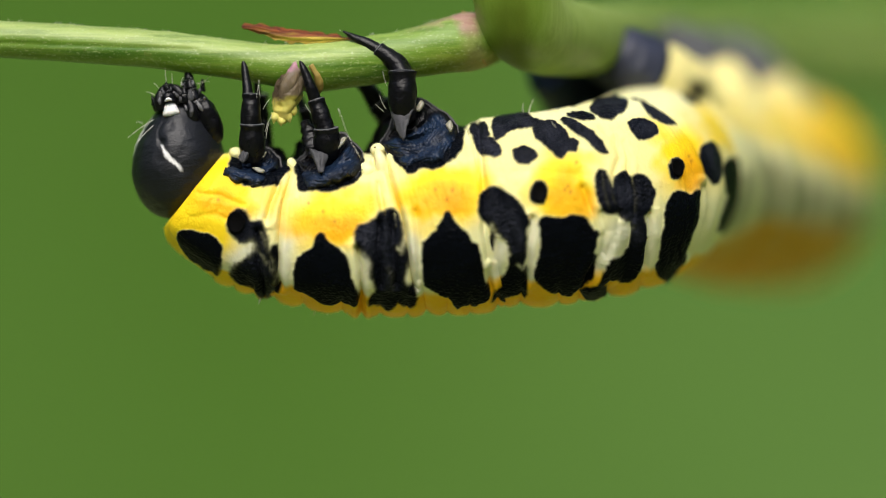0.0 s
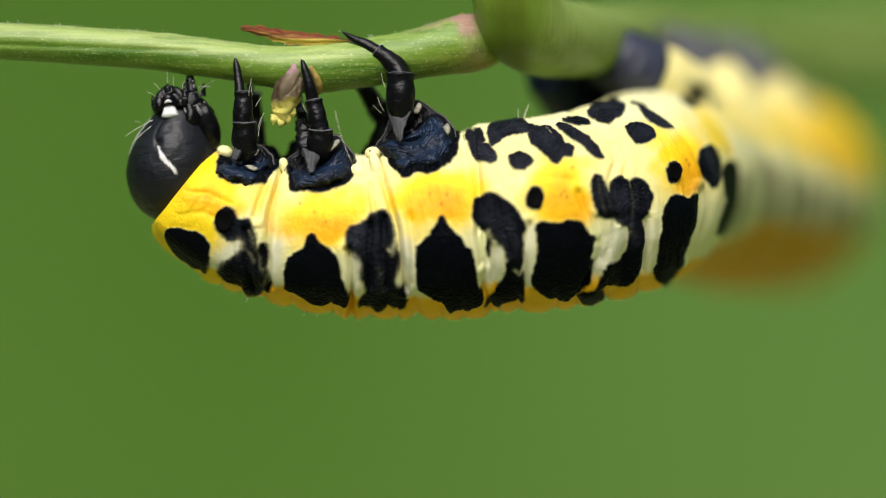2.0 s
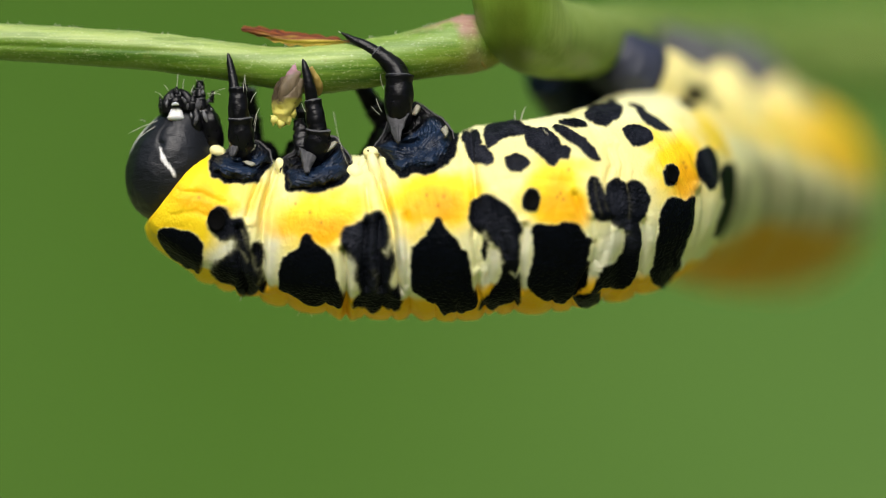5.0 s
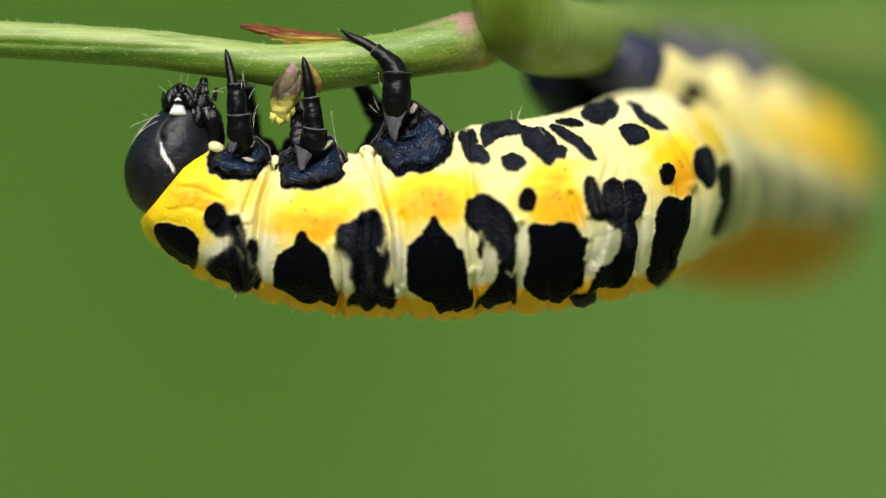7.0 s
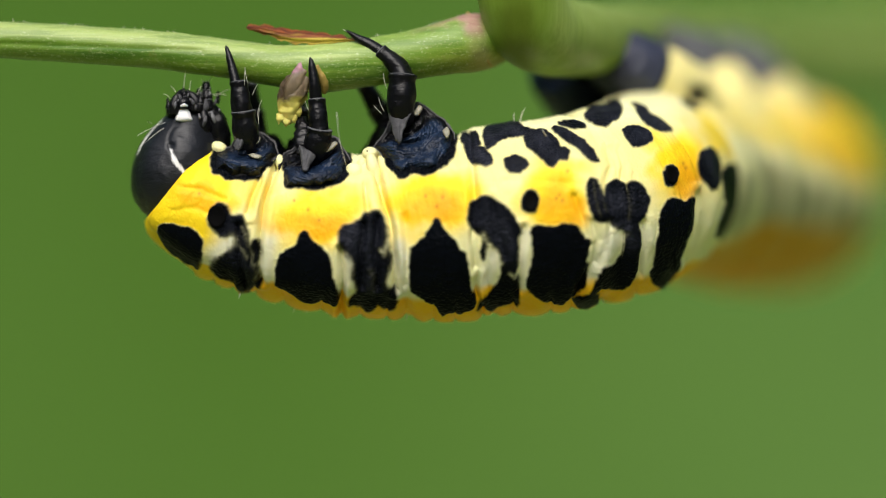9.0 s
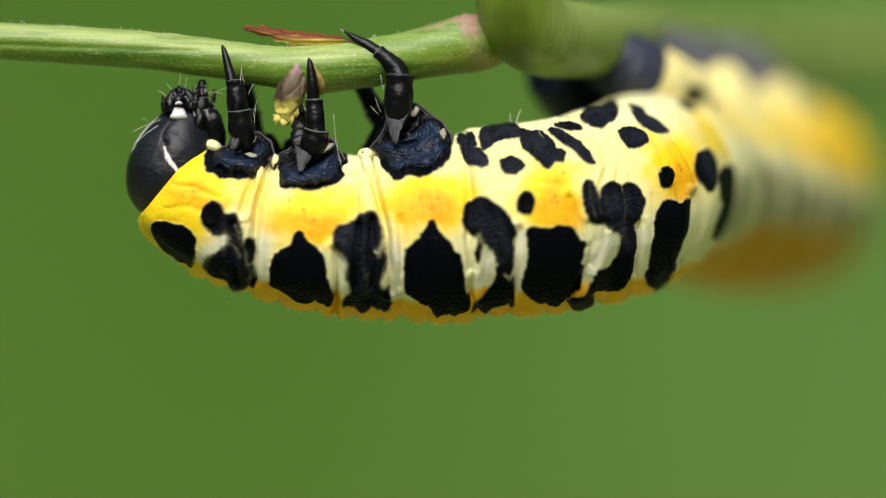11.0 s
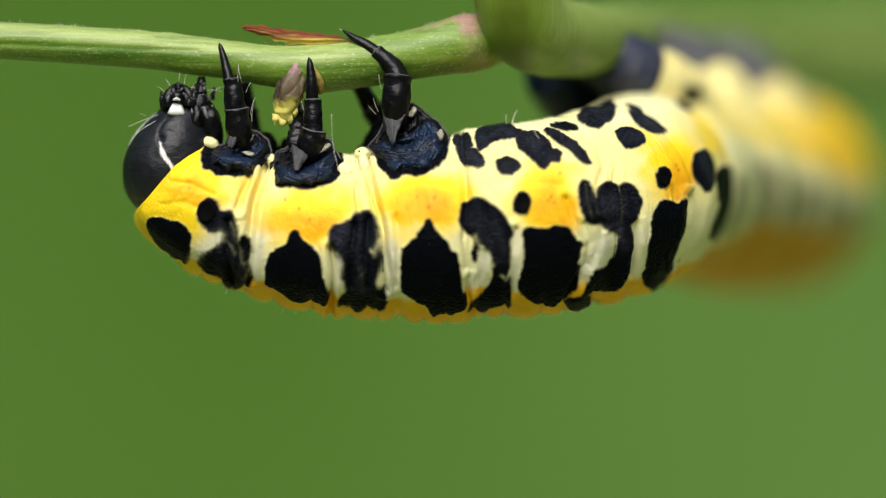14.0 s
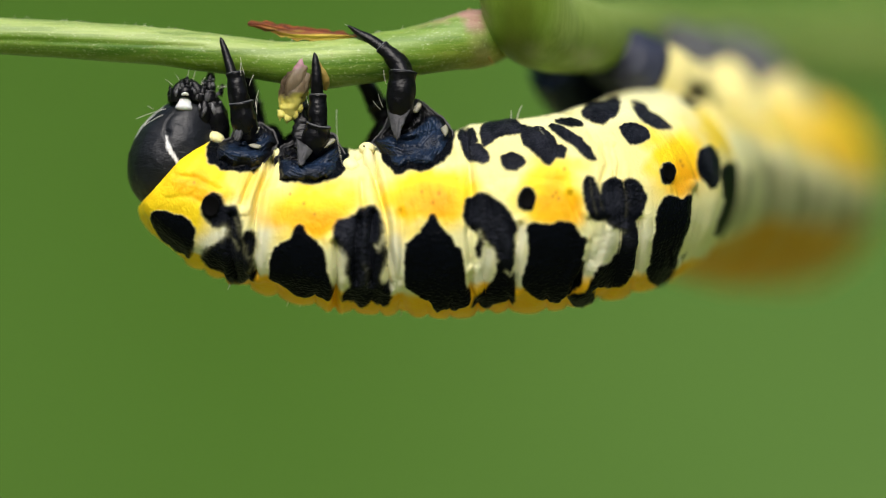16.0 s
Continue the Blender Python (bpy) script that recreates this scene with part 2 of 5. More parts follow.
def sweep(rows, steps=8, sides=24, flat=1.0, rough=0.0, cell=20.0, ribs=None):
    """A round limb along rows of (u, v, d, radius). flat squeezes its depth; rough adds lumps; ribs(w) scales the radius along it."""
    count = (len(rows) - 1) * steps + 1
    w = np.linspace(0, len(rows) - 1, count)
    c = spline(rows, w)
    tang = np.gradient(c[:, :3], axis=0)
    tang /= np.linalg.norm(tang, axis=1)[:, None] + 1e-9
    side = np.cross(tang, [0.02, 0.03, 1.0])
    side /= np.linalg.norm(side, axis=1)[:, None]
    up = np.cross(tang, side)
    ang = np.linspace(0, 2 * np.pi, sides, endpoint=False)
    r = np.maximum(c[:, 3], 0.3)
    if ribs is not None:
        r = r * ribs(w)
    ring = side[:, None] * np.cos(ang)[None, :, None] + up[:, None] * flat * np.sin(ang)[None, :, None]
    pts = c[:, None, :3] + ring * r[:, None, None]
    pts = pts.reshape(-1, 3)
    if rough:
        pts = pts + ring.reshape(-1, 3) * (hash_noise(pts / cell) * rough + hash_noise(pts / (cell * 0.4)) * rough * 0.4)[:, None]
    return pts, grid_faces(count, sides), w.repeat(sides)


def joined(*shapes):
    pts, faces, at = [], [], 0
    for p, f, *_ in shapes:
        pts.append(p)
        faces += [tuple(i + at for i in q) for q in f]
        at += len(p)
    return np.vstack(pts), faces


def hair(u, v, d, du, dv, dd, thick=1.5):
    """A slightly bent bristle from its root."""
    mid = (u + du * 0.5 + dv * 0.04, v + dv * 0.5 - du * 0.04, d + dd * 0.5, thick * 0.75)
    return sweep([(u, v, d, thick), mid, (u + du, v + dv, d + dd, 0.35)], 3, 5)


# ---- surroundings ----
def surroundings():
    # the unseen half behind the lens is added to keep low sky light out
    verts, faces = [], []
    for i in range(72):
        a = radians(5 * i)
        for j in range(13):
            verts.append((2.2 * math.sin(a), 2.2 * math.cos(a) - 0.7, -0.45 + 1.5 * j / 12 + 0.02 * math.sin(i * 1.7)))
    for i in range(72):
        for j in range(12):
            k, m = i * 13 + j, (i + 1) % 72 * 13 + j
            faces.append((k, m, m + 1, k + 1))
    me = bpy.data.meshes.new("backdrop")
    me.from_pydata(verts, [], faces)
    me.materials.append(MEADOW)
    tagged(new("backdrop", me), "blurred green meadow growth, closed unseen behind the lens to block low sky", "foliage", kind="structure")
    bm = bmesh.new()
    bmesh.ops.create_grid(bm, x_segments=40, y_segments=40, size=60)
    for q in bm.verts:
        q.co.z = -0.45 + (0.02 * noise.noise(q.co * 0.3) if q.co.length > 4 else 0)
    me = bpy.data.meshes.new("ground")
    bm.to_mesh(me)
    bm.free()
    me.materials.append(TURF)
    tagged(new("ground", me), "green meadow ground below the plant", "ground", kind="structure")


surroundings()

# ---- the plant ----
PLANT_AT = (910, 40, 100)


def plant():
    top = tagged(new("plant"), "green plant stem with a slim side branch and a withered bract", "plant")
    top.location = P(*PLANT_AT)
    # slim branch that carries the caterpillar
    rows = [(-2600, 130, 60, 3), (-1400, 40, 40, 18), (-600, 40, 20, 28), (-260, 52, 10, 32), (-120, 60, 5, 32), (0, 70, 0, 32.5), (130, 78, 0, 33), (260, 87, 0, 33.5), (390, 103, 0, 34.5), (470, 114, 0, 36), (520, 119, 0, 41),
            (560, 119, 0, 44), (610, 114, 0, 43), (680, 103, 2, 43), (740, 92, 6, 44.5), (795, 80, 14, 49), (826, 74, 34, 53), (850, 72, 80, 46), (876, 70, 120, 36)]
    rows = [(a, b, c - 25, r) for a, b, c, r in rows]
    pts, faces, w = sweep(rows, 10, 72, rough=1.0, cell=30)
    groove = np.exp(-((pts[:, 1] - (77 + 0.035 * pts[:, 0])) / 4.0) ** 2) * (pts[:, 0] < 345) * (pts[:, 2] < 0)
    pts[:, 2] += groove * 2.5
    joint = smooth(pts[:, 0] - 0.25 * pts[:, 1] + 6 * hash_noise(pts / 10), 788, 806) * (1 - smooth(pts[:, 0] - 0.25 * pts[:, 1], 822, 840))
    high = 1 - smooth(pts[:, 1], 45, 75)
    # last column paints the branch's top-lit side paler
    coat = np.column_stack([joint * (0.75 * high + 0.2) + 0.6 * smooth(pts[:, 0], 690, 800) * (1 - smooth(pts[:, 1] + 8 * hash_noise(pts / 12) - np.interp(pts[:, 0], [690, 740, 800, 830], [58, 47, 30, 22]), 4, 14)),
                            smooth(pts[:, 0], 700, 880) * smooth(pts[:, 1], 70, 120) * 0.8,
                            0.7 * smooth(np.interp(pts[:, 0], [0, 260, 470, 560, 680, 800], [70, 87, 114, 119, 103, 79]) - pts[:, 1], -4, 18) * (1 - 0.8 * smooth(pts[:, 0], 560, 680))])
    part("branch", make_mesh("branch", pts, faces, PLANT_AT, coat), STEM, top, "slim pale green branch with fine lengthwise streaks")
    # thick stem, rising out of the picture and bending away
    rows = [(892, -420, -44, 66), (898, -260, -42, 68), (903, -130, -40, 72), (906, -40, -36, 75), (910, 0, -30, 76), (926, 40, 0, 78), (966, 58, 70, 74), (1014, 62, 180, 68), (1066, 58, 360, 62),
            (1150, 42, 840, 58), (1270, 46, 1400, 60), (1480, 50, 2200, 70),
            (1840, 60, 3000, 78), (2230, 360, 3700, 84), (2420, 2600, 4100, 92), (2500, 9000, 4300, 105), (2480, 23200, 4300, 125)]
    rows = [(860, -5200, -120, 14), (872, -3000, -90, 40), (884, -1100, -50, 60)] + rows
    pts, faces, w = sweep(rows, 10, 64, rough=1.6, cell=40)
    # darker olive across the middle; light on top of the bend is painted paler
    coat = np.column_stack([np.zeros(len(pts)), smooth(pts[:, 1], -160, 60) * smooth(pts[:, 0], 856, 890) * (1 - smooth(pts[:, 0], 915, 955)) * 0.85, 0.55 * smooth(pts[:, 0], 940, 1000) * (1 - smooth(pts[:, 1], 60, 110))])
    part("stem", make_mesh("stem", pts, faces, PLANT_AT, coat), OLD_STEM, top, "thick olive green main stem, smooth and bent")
    # collar scar where the branch leaves the stem
    rows = [(816, 22, 6, 3), (822, 34, -25, 3.4), (828, 56, -38, 3), (838, 84, -38, 3), (850, 106, -24, 3), (858, 116, -6, 2)]
    pts, faces, w = sweep(rows, 8, 10, rough=1.5, cell=9)
    part("collar", make_mesh("collar", pts, faces, PLANT_AT), OCHRE, top, "brownish leaf scar at the joint")
    # withered bract along the upper side
    n, m = 60, 14
    pts = []
    for side in (0, 1):
        for i in range(n):
            a = i / (n - 1)
            u = 425 + 200 * a
            mid = float(np.interp(a, [0, 0.12, 0.38, 0.62, 0.88, 1], [48, 50, 63, 68, 69, 73]))
            half = float(np.interp(a, [0, 0.03, 0.12, 0.38, 0.62, 0.88, 1], [1, 5, 8, 12.5, 12, 6, 2])) + 0.9 * math.sin(a * 47) + 0.6 * math.sin(a * 90)
            for k in range(m):
                b = k / (m - 1) * 2 - 1
                frill = 1.6 * math.sin(a * 40 + b * 3) * abs(b)
                pts.append((u, mid + half * b + frill * 0.8, -40 + 20 * b * b * (1 if b < 0 else 0.2) + 2.5 * side + 1.5 * math.sin(b * 9 + a * 5)))
    faces = []
    for i in range(n - 1):
        for k in range(m - 1):
            a = i * m + k
            faces += [(a, a + 1, a + m + 1, a + m), (n * m + a, n * m + a + m, n * m + a + m + 1, n * m + a + 1)]
    low = np.tile(np.linspace(0, 1, m), 2 * n)
    pts = np.array(pts)
    low = smooth(low + 0.25 * hash_noise(pts / np.array([40, 5, 9])), 0.36, 0.62) * smooth(pts[:, 0], 440, 520)
    part("bract", make_mesh("bract", pts, faces, PLANT_AT, low[:, None]), WITHER, top, "withered reddish brown bract, pointed and curled")
    # dormant bud that hangs on the front of the branch
    rows = [(531, 99, -48, 3), (527, 110, -50, 12), (519, 132, -50, 20), (511, 156, -48, 24), (505, 178, -46, 22), (501, 194, -44, 19), (498, 208, -44, 14), (496, 220, -44, 4)]
    pts, faces, w = sweep(rows, 8, 40, rough=3.0, cell=9)
    ragged = pts[:, 1] + 12 * hash_noise(pts / 11) + 0.35 * (pts[:, 0] - 505)
    coat = np.column_stack([1 - smooth(ragged, 104, 130), smooth(ragged, 166, 186)])
    bud = part("bud", make_mesh("bud", pts, faces, PLANT_AT, coat), BUD, top, "grey-pink bud with a ragged yellow-green tip")
    for u, v, du, dv in ((486, 206, -4, 18), (497, 214, -2, 14), (508, 206, 3, 16), (515, 196, 4, 14)):
        pts, faces, w = sweep([(u, v - 4, -52, 8), (u + du / 2, v - 4 + dv / 2, -54, 6), (u + du, v - 4 + dv, -52, 1)], 5, 12, 0.5, rough=1.5, cell=6)
        part("bud_scale", make_mesh("bud_scale", pts, faces, PLANT_AT, np.column_stack([np.zeros(len(pts)), np.ones(len(pts))])), BUD, bud)
    for rows in ([(530, 100, -54, 3), (522, 118, -62, 9), (512, 142, -68, 12), (502, 166, -66, 11), (494, 184, -62, 3)],
                 [(532, 104, -50, 3), (532, 124, -56, 8), (527, 146, -62, 9), (521, 168, -60, 8), (514, 186, -58, 2)],
                 [(522, 110, -50, 3), (508, 130, -54, 8), (495, 152, -54, 10), (488, 176, -52, 9), (484, 196, -50, 3)]):
        pts, faces, w = sweep(rows, 8, 18, 0.5, rough=2.0, cell=7)
        ragged = pts[:, 1] + 10 * hash_noise(pts / 9)
        coat = np.column_stack([1 - smooth(ragged, 106, 134), smooth(ragged, 172, 188)])
        part("bud_scale", make_mesh("bud_scale", pts, faces, PLANT_AT, coat), BUD, bud, "papery grey-pink scale")
    rows = [(548, 116, -68, 4), (558, 134, -66, 6), (564, 150, -58, 7), (562, 164, -46, 4)]
    pts, faces, w = sweep(rows, 6, 12, rough=1.5, cell=8)
    part("scar", make_mesh("scar", pts, faces, PLANT_AT), OCHRE, top, "yellow-brown scar beside the bud")
    # short hairs of the branch
    rng = random.Random(5)
    fuzz = []
    for i in range(130):
        u = rng.uniform(10, 800)
        c = spline([(0, 70, 0, 33), (260, 87, 0, 33.5), (470, 114, 0, 36), (680, 103, 0, 43), (800, 79, 0, 49)], np.interp(u, [0, 260, 470, 680, 800], [0, 1, 2, 3, 4]))
        a = rng.uniform(0.1, 3.0)
        dv, dd = -math.sin(a - 0.6), -math.cos(a - 0.6)
        fuzz.append(hair(u, c[1] + dv * c[3], dd * c[3], rng.uniform(-2, 2), dv * 5, dd * 5, 0.7))
    part("fuzz", make_mesh("fuzz", *joined(*fuzz), PLANT_AT), BRISTLE, top, "tiny pale hairs")
    return top


plant()

# ---- the caterpillar, hanging back down from the branch ----
BODY_AT = (800, 390, 0)
caterpillar = tagged(new("caterpillar"), "yellow, cream and black caterpillar hanging upside down from a branch", "caterpillar")
caterpillar.location = P(*BODY_AT)
# axis of the body: u, v, d, radius
AXIS = [(286, 328, 0, 104), (378, 381, 0, 119), (465, 407, 0, 129), (560, 418, 0, 142), (680, 417, 0, 150), (770, 404, 0, 160), (860, 388, 0, 165), (960, 378, 5, 168),
        (1040, 362, 25, 168), (1098, 346, 85, 167), (1130, 330, 185, 164), (1152, 318, 310, 164), (1196, 316, 520, 170), (1262, 320, 760, 178),
        (1336, 324, 1000, 187), (1406, 326, 1240, 186), (1446, 324, 1470, 178), (1468, 314, 1660, 136), (1474, 308, 1780, 36)]
# joints between segments, in rows of AXIS, and how far each leans
JOINTS = [(0.12, 0.12), (1.90, 0.02), (4.02, -0.24), (5.76, -0.03), (7.86, 0.08), (9.0, 0.0), (11.0, 0.0), (12.5, 0.0), (13.5, 0.0), (14.5, 0.0), (18.0, 0.0)]
# black marks: outlines on the flank
MARKS = []


def mark(*outline, soft=1.8):
    q = np.array(outline, float)
    ring = np.vstack([q[-2:], q, q[:3]])
    MARKS.append((soft, spline(ring, np.arange(2, len(q) + 2, 0.34))))


# first ring
mark((275, 402), (292, 398), (312, 401), (335, 405), (346, 420), (351, 432), (347, 455), (345, 475), (335, 483), (318, 478), (300, 466), (282, 449), (270, 428))
mark((372, 362), (388, 361), (398, 372), (402, 380), (418, 380), (424, 390), (430, 405), (432, 425), (436, 432), (446, 424), (455, 440), (452, 462), (454, 480), (456, 508), (446, 521), (425, 523),
     (408, 514), (398, 502), (385, 497), (366, 490), (365, 470), (375, 455), (390, 448), (400, 430), (403, 415), (388, 418), (378, 410), (366, 400), (364, 378), soft=4.0)
mark((370, 270), (400, 262), (440, 250), (474, 262), (474, 290), (462, 302), (450, 316), (430, 320), (412, 314), (398, 316), (385, 306), (370, 303))
# second ring
mark((535, 410), (548, 430), (565, 440), (578, 458), (583, 475), (588, 500), (596, 520), (595, 540), (575, 540), (550, 545), (528, 537), (505, 520), (490, 514), (485, 498), (488, 470), (495, 450), (515, 440), (526, 428))
mark((618, 396), (632, 390), (642, 376), (655, 374), (668, 380), (677, 392), (680, 410), (678, 425), (688, 450), (690, 470), (680, 490), (684, 505), (697, 512), (698, 542), (682, 550), (668, 542), (650, 554),
     (632, 546), (618, 541), (620, 528), (628, 515), (625, 500), (616, 485), (618, 460), (606, 445), (594, 425), (600, 405), soft=4.0)
mark((495, 278), (510, 268), (600, 245), (614, 290), (605, 312), (590, 325), (565, 332), (545, 336), (525, 332), (500, 334), (497, 315))
# third ring
mark((766, 384), (775, 398), (790, 412), (802, 425), (808, 440), (816, 445), (822, 470), (826, 500), (834, 520), (830, 537), (808, 547), (790, 545), (778, 550), (770, 537), (755, 530), (735, 520), (725, 512), (722, 480),
     (723, 440), (735, 427), (748, 418), (757, 402))
mark((650, 258), (672, 272), (686, 298), (705, 312), (728, 302), (745, 306), (765, 298), (790, 280), (798, 262), (802, 230), (760, 195), (700, 205))
# fourth ring
mark((836, 350), (856, 345), (878, 354), (895, 368), (908, 385), (913, 400), (911, 430), (908, 470), (902, 485), (911, 490), (911, 537), (890, 532), (865, 540), (842, 542), (850, 525), (865, 510), (880, 490),
     (882, 470), (878, 440), (868, 430), (856, 425), (852, 455), (848, 445), (850, 415), (838, 405), (826, 390), (826, 365), soft=3.0)
mark((942, 398), (965, 400), (985, 397), (1010, 396), (1020, 408), (1028, 418), (1037, 425), (1035, 445), (1026, 455), (1034, 468), (1030, 490), (1015, 508), (995, 525), (975, 532), (955, 526), (938, 512), (928, 500),
     (933, 475), (938, 450), (937, 420))
mark((890, 280), (905, 274), (922, 280), (930, 288), (922, 298), (908, 302), (893, 296))
mark((924, 226), (945, 228), (965, 232), (978, 245), (985, 258), (1000, 262), (998, 278), (985, 278), (972, 290), (958, 282), (945, 268), (928, 255))
mark((858, 225), (880, 212), (905, 212), (922, 222), (920, 236), (895, 240), (872, 252), (856, 262), (852, 245))
mark((815, 240), (838, 234), (842, 252), (838, 262), (850, 262), (866, 282), (855, 289), (838, 284), (826, 280), (818, 262))
mark((975, 224), (992, 224), (1010, 236), (1032, 250), (1048, 270), (1053, 281), (1040, 279), (1024, 264), (1006, 250), (990, 240))
mark((985, 213), (1020, 214), (1030, 222), (1005, 221))
for cu, cv, a, b in ((380, 383, 17, 21), (934, 354, 14, 19), (1180, 308, 11, 17)):
    mark(*[(cu + a * math.cos(t * math.pi / 6), cv + b * math.sin(t * math.pi / 6)) for t in range(12)])
# fifth ring
mark((1036, 318), (1048, 315), (1056, 330), (1066, 345), (1070, 325), (1085, 318), (1098, 326), (1104, 340), (1106, 322), (1122, 320), (1132, 332), (1140, 350), (1138, 370), (1130, 385), (1120, 388), (1122, 400), (1126, 420),
     (1122, 445), (1124, 465), (1112, 485), (1098, 500), (1070, 502), (1048, 511), (1035, 509), (1050, 490), (1062, 470), (1080, 466), (1094, 450), (1100, 425), (1100, 405), (1085, 400), (1075, 388), (1050, 386), (1040, 370), (1036, 345), soft=2.6)
mark((1178, 352), (1192, 350), (1205, 356), (1222, 348), (1222, 372), (1216, 400), (1206, 435), (1195, 460), (1180, 480), (1165, 497), (1148, 492), (1142, 480), (1150, 465), (1155, 430), (1162, 400), (1168, 370))
mark((1010, 520), (1035, 512), (1054, 518), (1050, 532), (1020, 534))
mark((1098, 228), (1118, 222), (1135, 228), (1146, 238), (1138, 250), (1120, 256), (1106, 248))
mark((1112, 182), (1130, 186), (1142, 200), (1158, 208), (1172, 220), (1180, 230), (1165, 228), (1145, 220), (1130, 208))
mark((1035, 190), (1060, 178), (1085, 180), (1092, 192), (1085, 205), (1068, 218), (1048, 216), (1030, 205))
# sixth ring
mark((1232, 268), (1250, 262), (1262, 275), (1266, 300), (1264, 320), (1255, 334), (1240, 320), (1228, 295))
mark((1200, 155), (1215, 148), (1232, 158), (1236, 175), (1228, 190), (1212, 185), (1198, 172))
mark((1272, 300), (1300, 292), (1330, 325), (1330, 370), (1312, 410), (1260, 418), (1278, 362))

# pale wisps that break the black, smoky stretches and painted sky sheen on it, and bleached skin: amount, half width,
# line
WISPS, SMOKE_SHEENS, BLEACHES = [], [], []


def streak(store, amount, wide, *line):
    store.append((amount, wide, np.array(line, float)))


streak(WISPS, 0.9, 8, (352, 478), (366, 452), (384, 436), (404, 424))
streak(WISPS, 0.15, 4, (404, 428), (418, 440), (430, 452))
streak(WISPS, 0.08, 3.5, (424, 402), (432, 428), (440, 452), (444, 470))
streak(WISPS, 0.15, 4, (448, 470), (454, 486), (450, 498))
streak(WISPS, 0.35, 4, (682, 405), (682, 422), (676, 446), (668, 440))
streak(WISPS, 0.5, 4, (610, 446), (618, 462), (614, 486), (622, 508))
streak(WISPS, 0.03, 4, (652, 474), (660, 494), (658, 512))
streak(WISPS, 0.3, 4, (694, 455), (686, 480), (684, 500))
streak(WISPS, 0.5, 4, (850, 412), (858, 432), (872, 440), (878, 462))
streak(WISPS, 0.5, 3, (896, 482), (906, 486))
streak(WISPS, 0.03, 2, (1054, 322), (1062, 348), (1070, 372))
streak(WISPS, 0.03, 2, (1045, 320), (1050, 350), (1058, 380))
streak(WISPS, 0.15, 5, (1072, 394), (1086, 404), (1100, 412))
streak(WISPS, 0.03, 2.5, (1104, 336), (1108, 358), (1106, 384))
streak(SMOKE_SHEENS, 0.9, 22, (402, 412), (416, 440), (430, 470))
streak(SMOKE_SHEENS, 0.8, 30, (612, 412), (640, 430), (668, 420))
streak(SMOKE_SHEENS, 0.7, 20, (650, 450), (656, 500))
streak(SMOKE_SHEENS, 0.7, 26, (850, 380), (880, 410), (894, 440))
streak(SMOKE_SHEENS, 0.7, 26, (1056, 350), (1090, 352), (1124, 356))
streak(SMOKE_SHEENS, 0.8, 14, (1096, 396), (1112, 420))
# marks that face the sky: their bluish sheen is painted in as slate
streak(SMOKE_SHEENS, 0.8, 14, (990, 232), (1020, 252), (1046, 274))
streak(SMOKE_SHEENS, 0.9, 22, (862, 240), (900, 228), (950, 246), (986, 274))
streak(SMOKE_SHEENS, 0.9, 20, (826, 252), (840, 276), (858, 284))
streak(SMOKE_SHEENS, 0.9, 18, (900, 288), (920, 290))
streak(SMOKE_SHEENS, 0.9, 18, (1104, 238), (1140, 240))
streak(SMOKE_SHEENS, 0.9, 18, (1120, 190), (1150, 212), (1176, 226))
streak(SMOKE_SHEENS, 0.7, 24, (1040, 200), (1080, 196))
streak(SMOKE_SHEENS, 0.7, 16, (1246, 276), (1254, 316))
streak(BLEACHES, 0.9, 18, (352, 480), (368, 452), (396, 432))
streak(BLEACHES, 0.8, 16, (704, 430), (708, 470), (706, 530))
streak(BLEACHES, 0.8, 14, (612, 450), (608, 490), (604, 530))
streak(BLEACHES, 0.8, 14, (472, 430), (470, 470), (468, 510))
streak(BLEACHES, 0.9, 16, (866, 450), (862, 480), (846, 520))
streak(BLEACHES, 0.7, 16, (924, 410), (920, 460), (918, 500))
streak(BLEACHES, 0.8, 20, (1080, 420), (1066, 450), (1040, 490))
streak(BLEACHES, 0.6, 16, (1136, 410), (1134, 450), (1128, 480))
# small brown pores
DOTS = [(515, 356), (560, 390), (748, 344), (778, 346), (768, 362), (985, 342), (990, 352), (980, 348), (1204, 286), (1208, 294), (700, 296), (346, 342), (1000, 300), (540, 372)]


# creases of the skin: depth, width, and the line along the flank
FOLDS = []


def fold(deep, wide, *line):
    FOLDS.append((deep * (1.25 if deep < 3.5 else 1.7), wide * 1.35, np.array(line, float)))


fold(5, 3.6, (452, 318), (440, 350), (432, 376))
fold(7, 3.2, (484, 296), (466, 340), (458, 390), (455, 440), (458, 505))
fold(4, 3, (641, 326), (643, 350), (648, 376))
fold(8, 3.2, (654, 280), (668, 325), (680, 370), (690, 410), (692, 445), (697, 510))
fold(9, 3.2, (598, 440), (604, 480), (602, 530), (602, 560))
fold(3, 3, (712, 380), (716, 430), (712, 500))
fold(4, 3.2, (826, 236), (832, 300), (836, 350), (830, 420), (836, 470))
fold(3.75, 4, (840, 410), (843, 470), (838, 515), (850, 548))
fold(3, 4, (853, 425), (849, 470), (836, 520))
fold(2.25, 4, (866, 440), (860, 480), (846, 512))
fold(4, 3, (922, 400), (916, 450), (914, 510))
fold(3.5, 3.4, (1012, 345), (1028, 392), (1040, 430), (1036, 470), (1016, 510))
fold(3.75, 4, (1044, 390), (1052, 420), (1046, 462), (1022, 502))
fold(3, 4, (1074, 390), (1066, 440), (1042, 490))
fold(2.25, 4, (1060, 388), (1060, 420), (1050, 460))
fold(4, 3, (1132, 390), (1134, 430), (1126, 480))
fold(4, 4, (1232, 340), (1228, 400), (1206, 456))
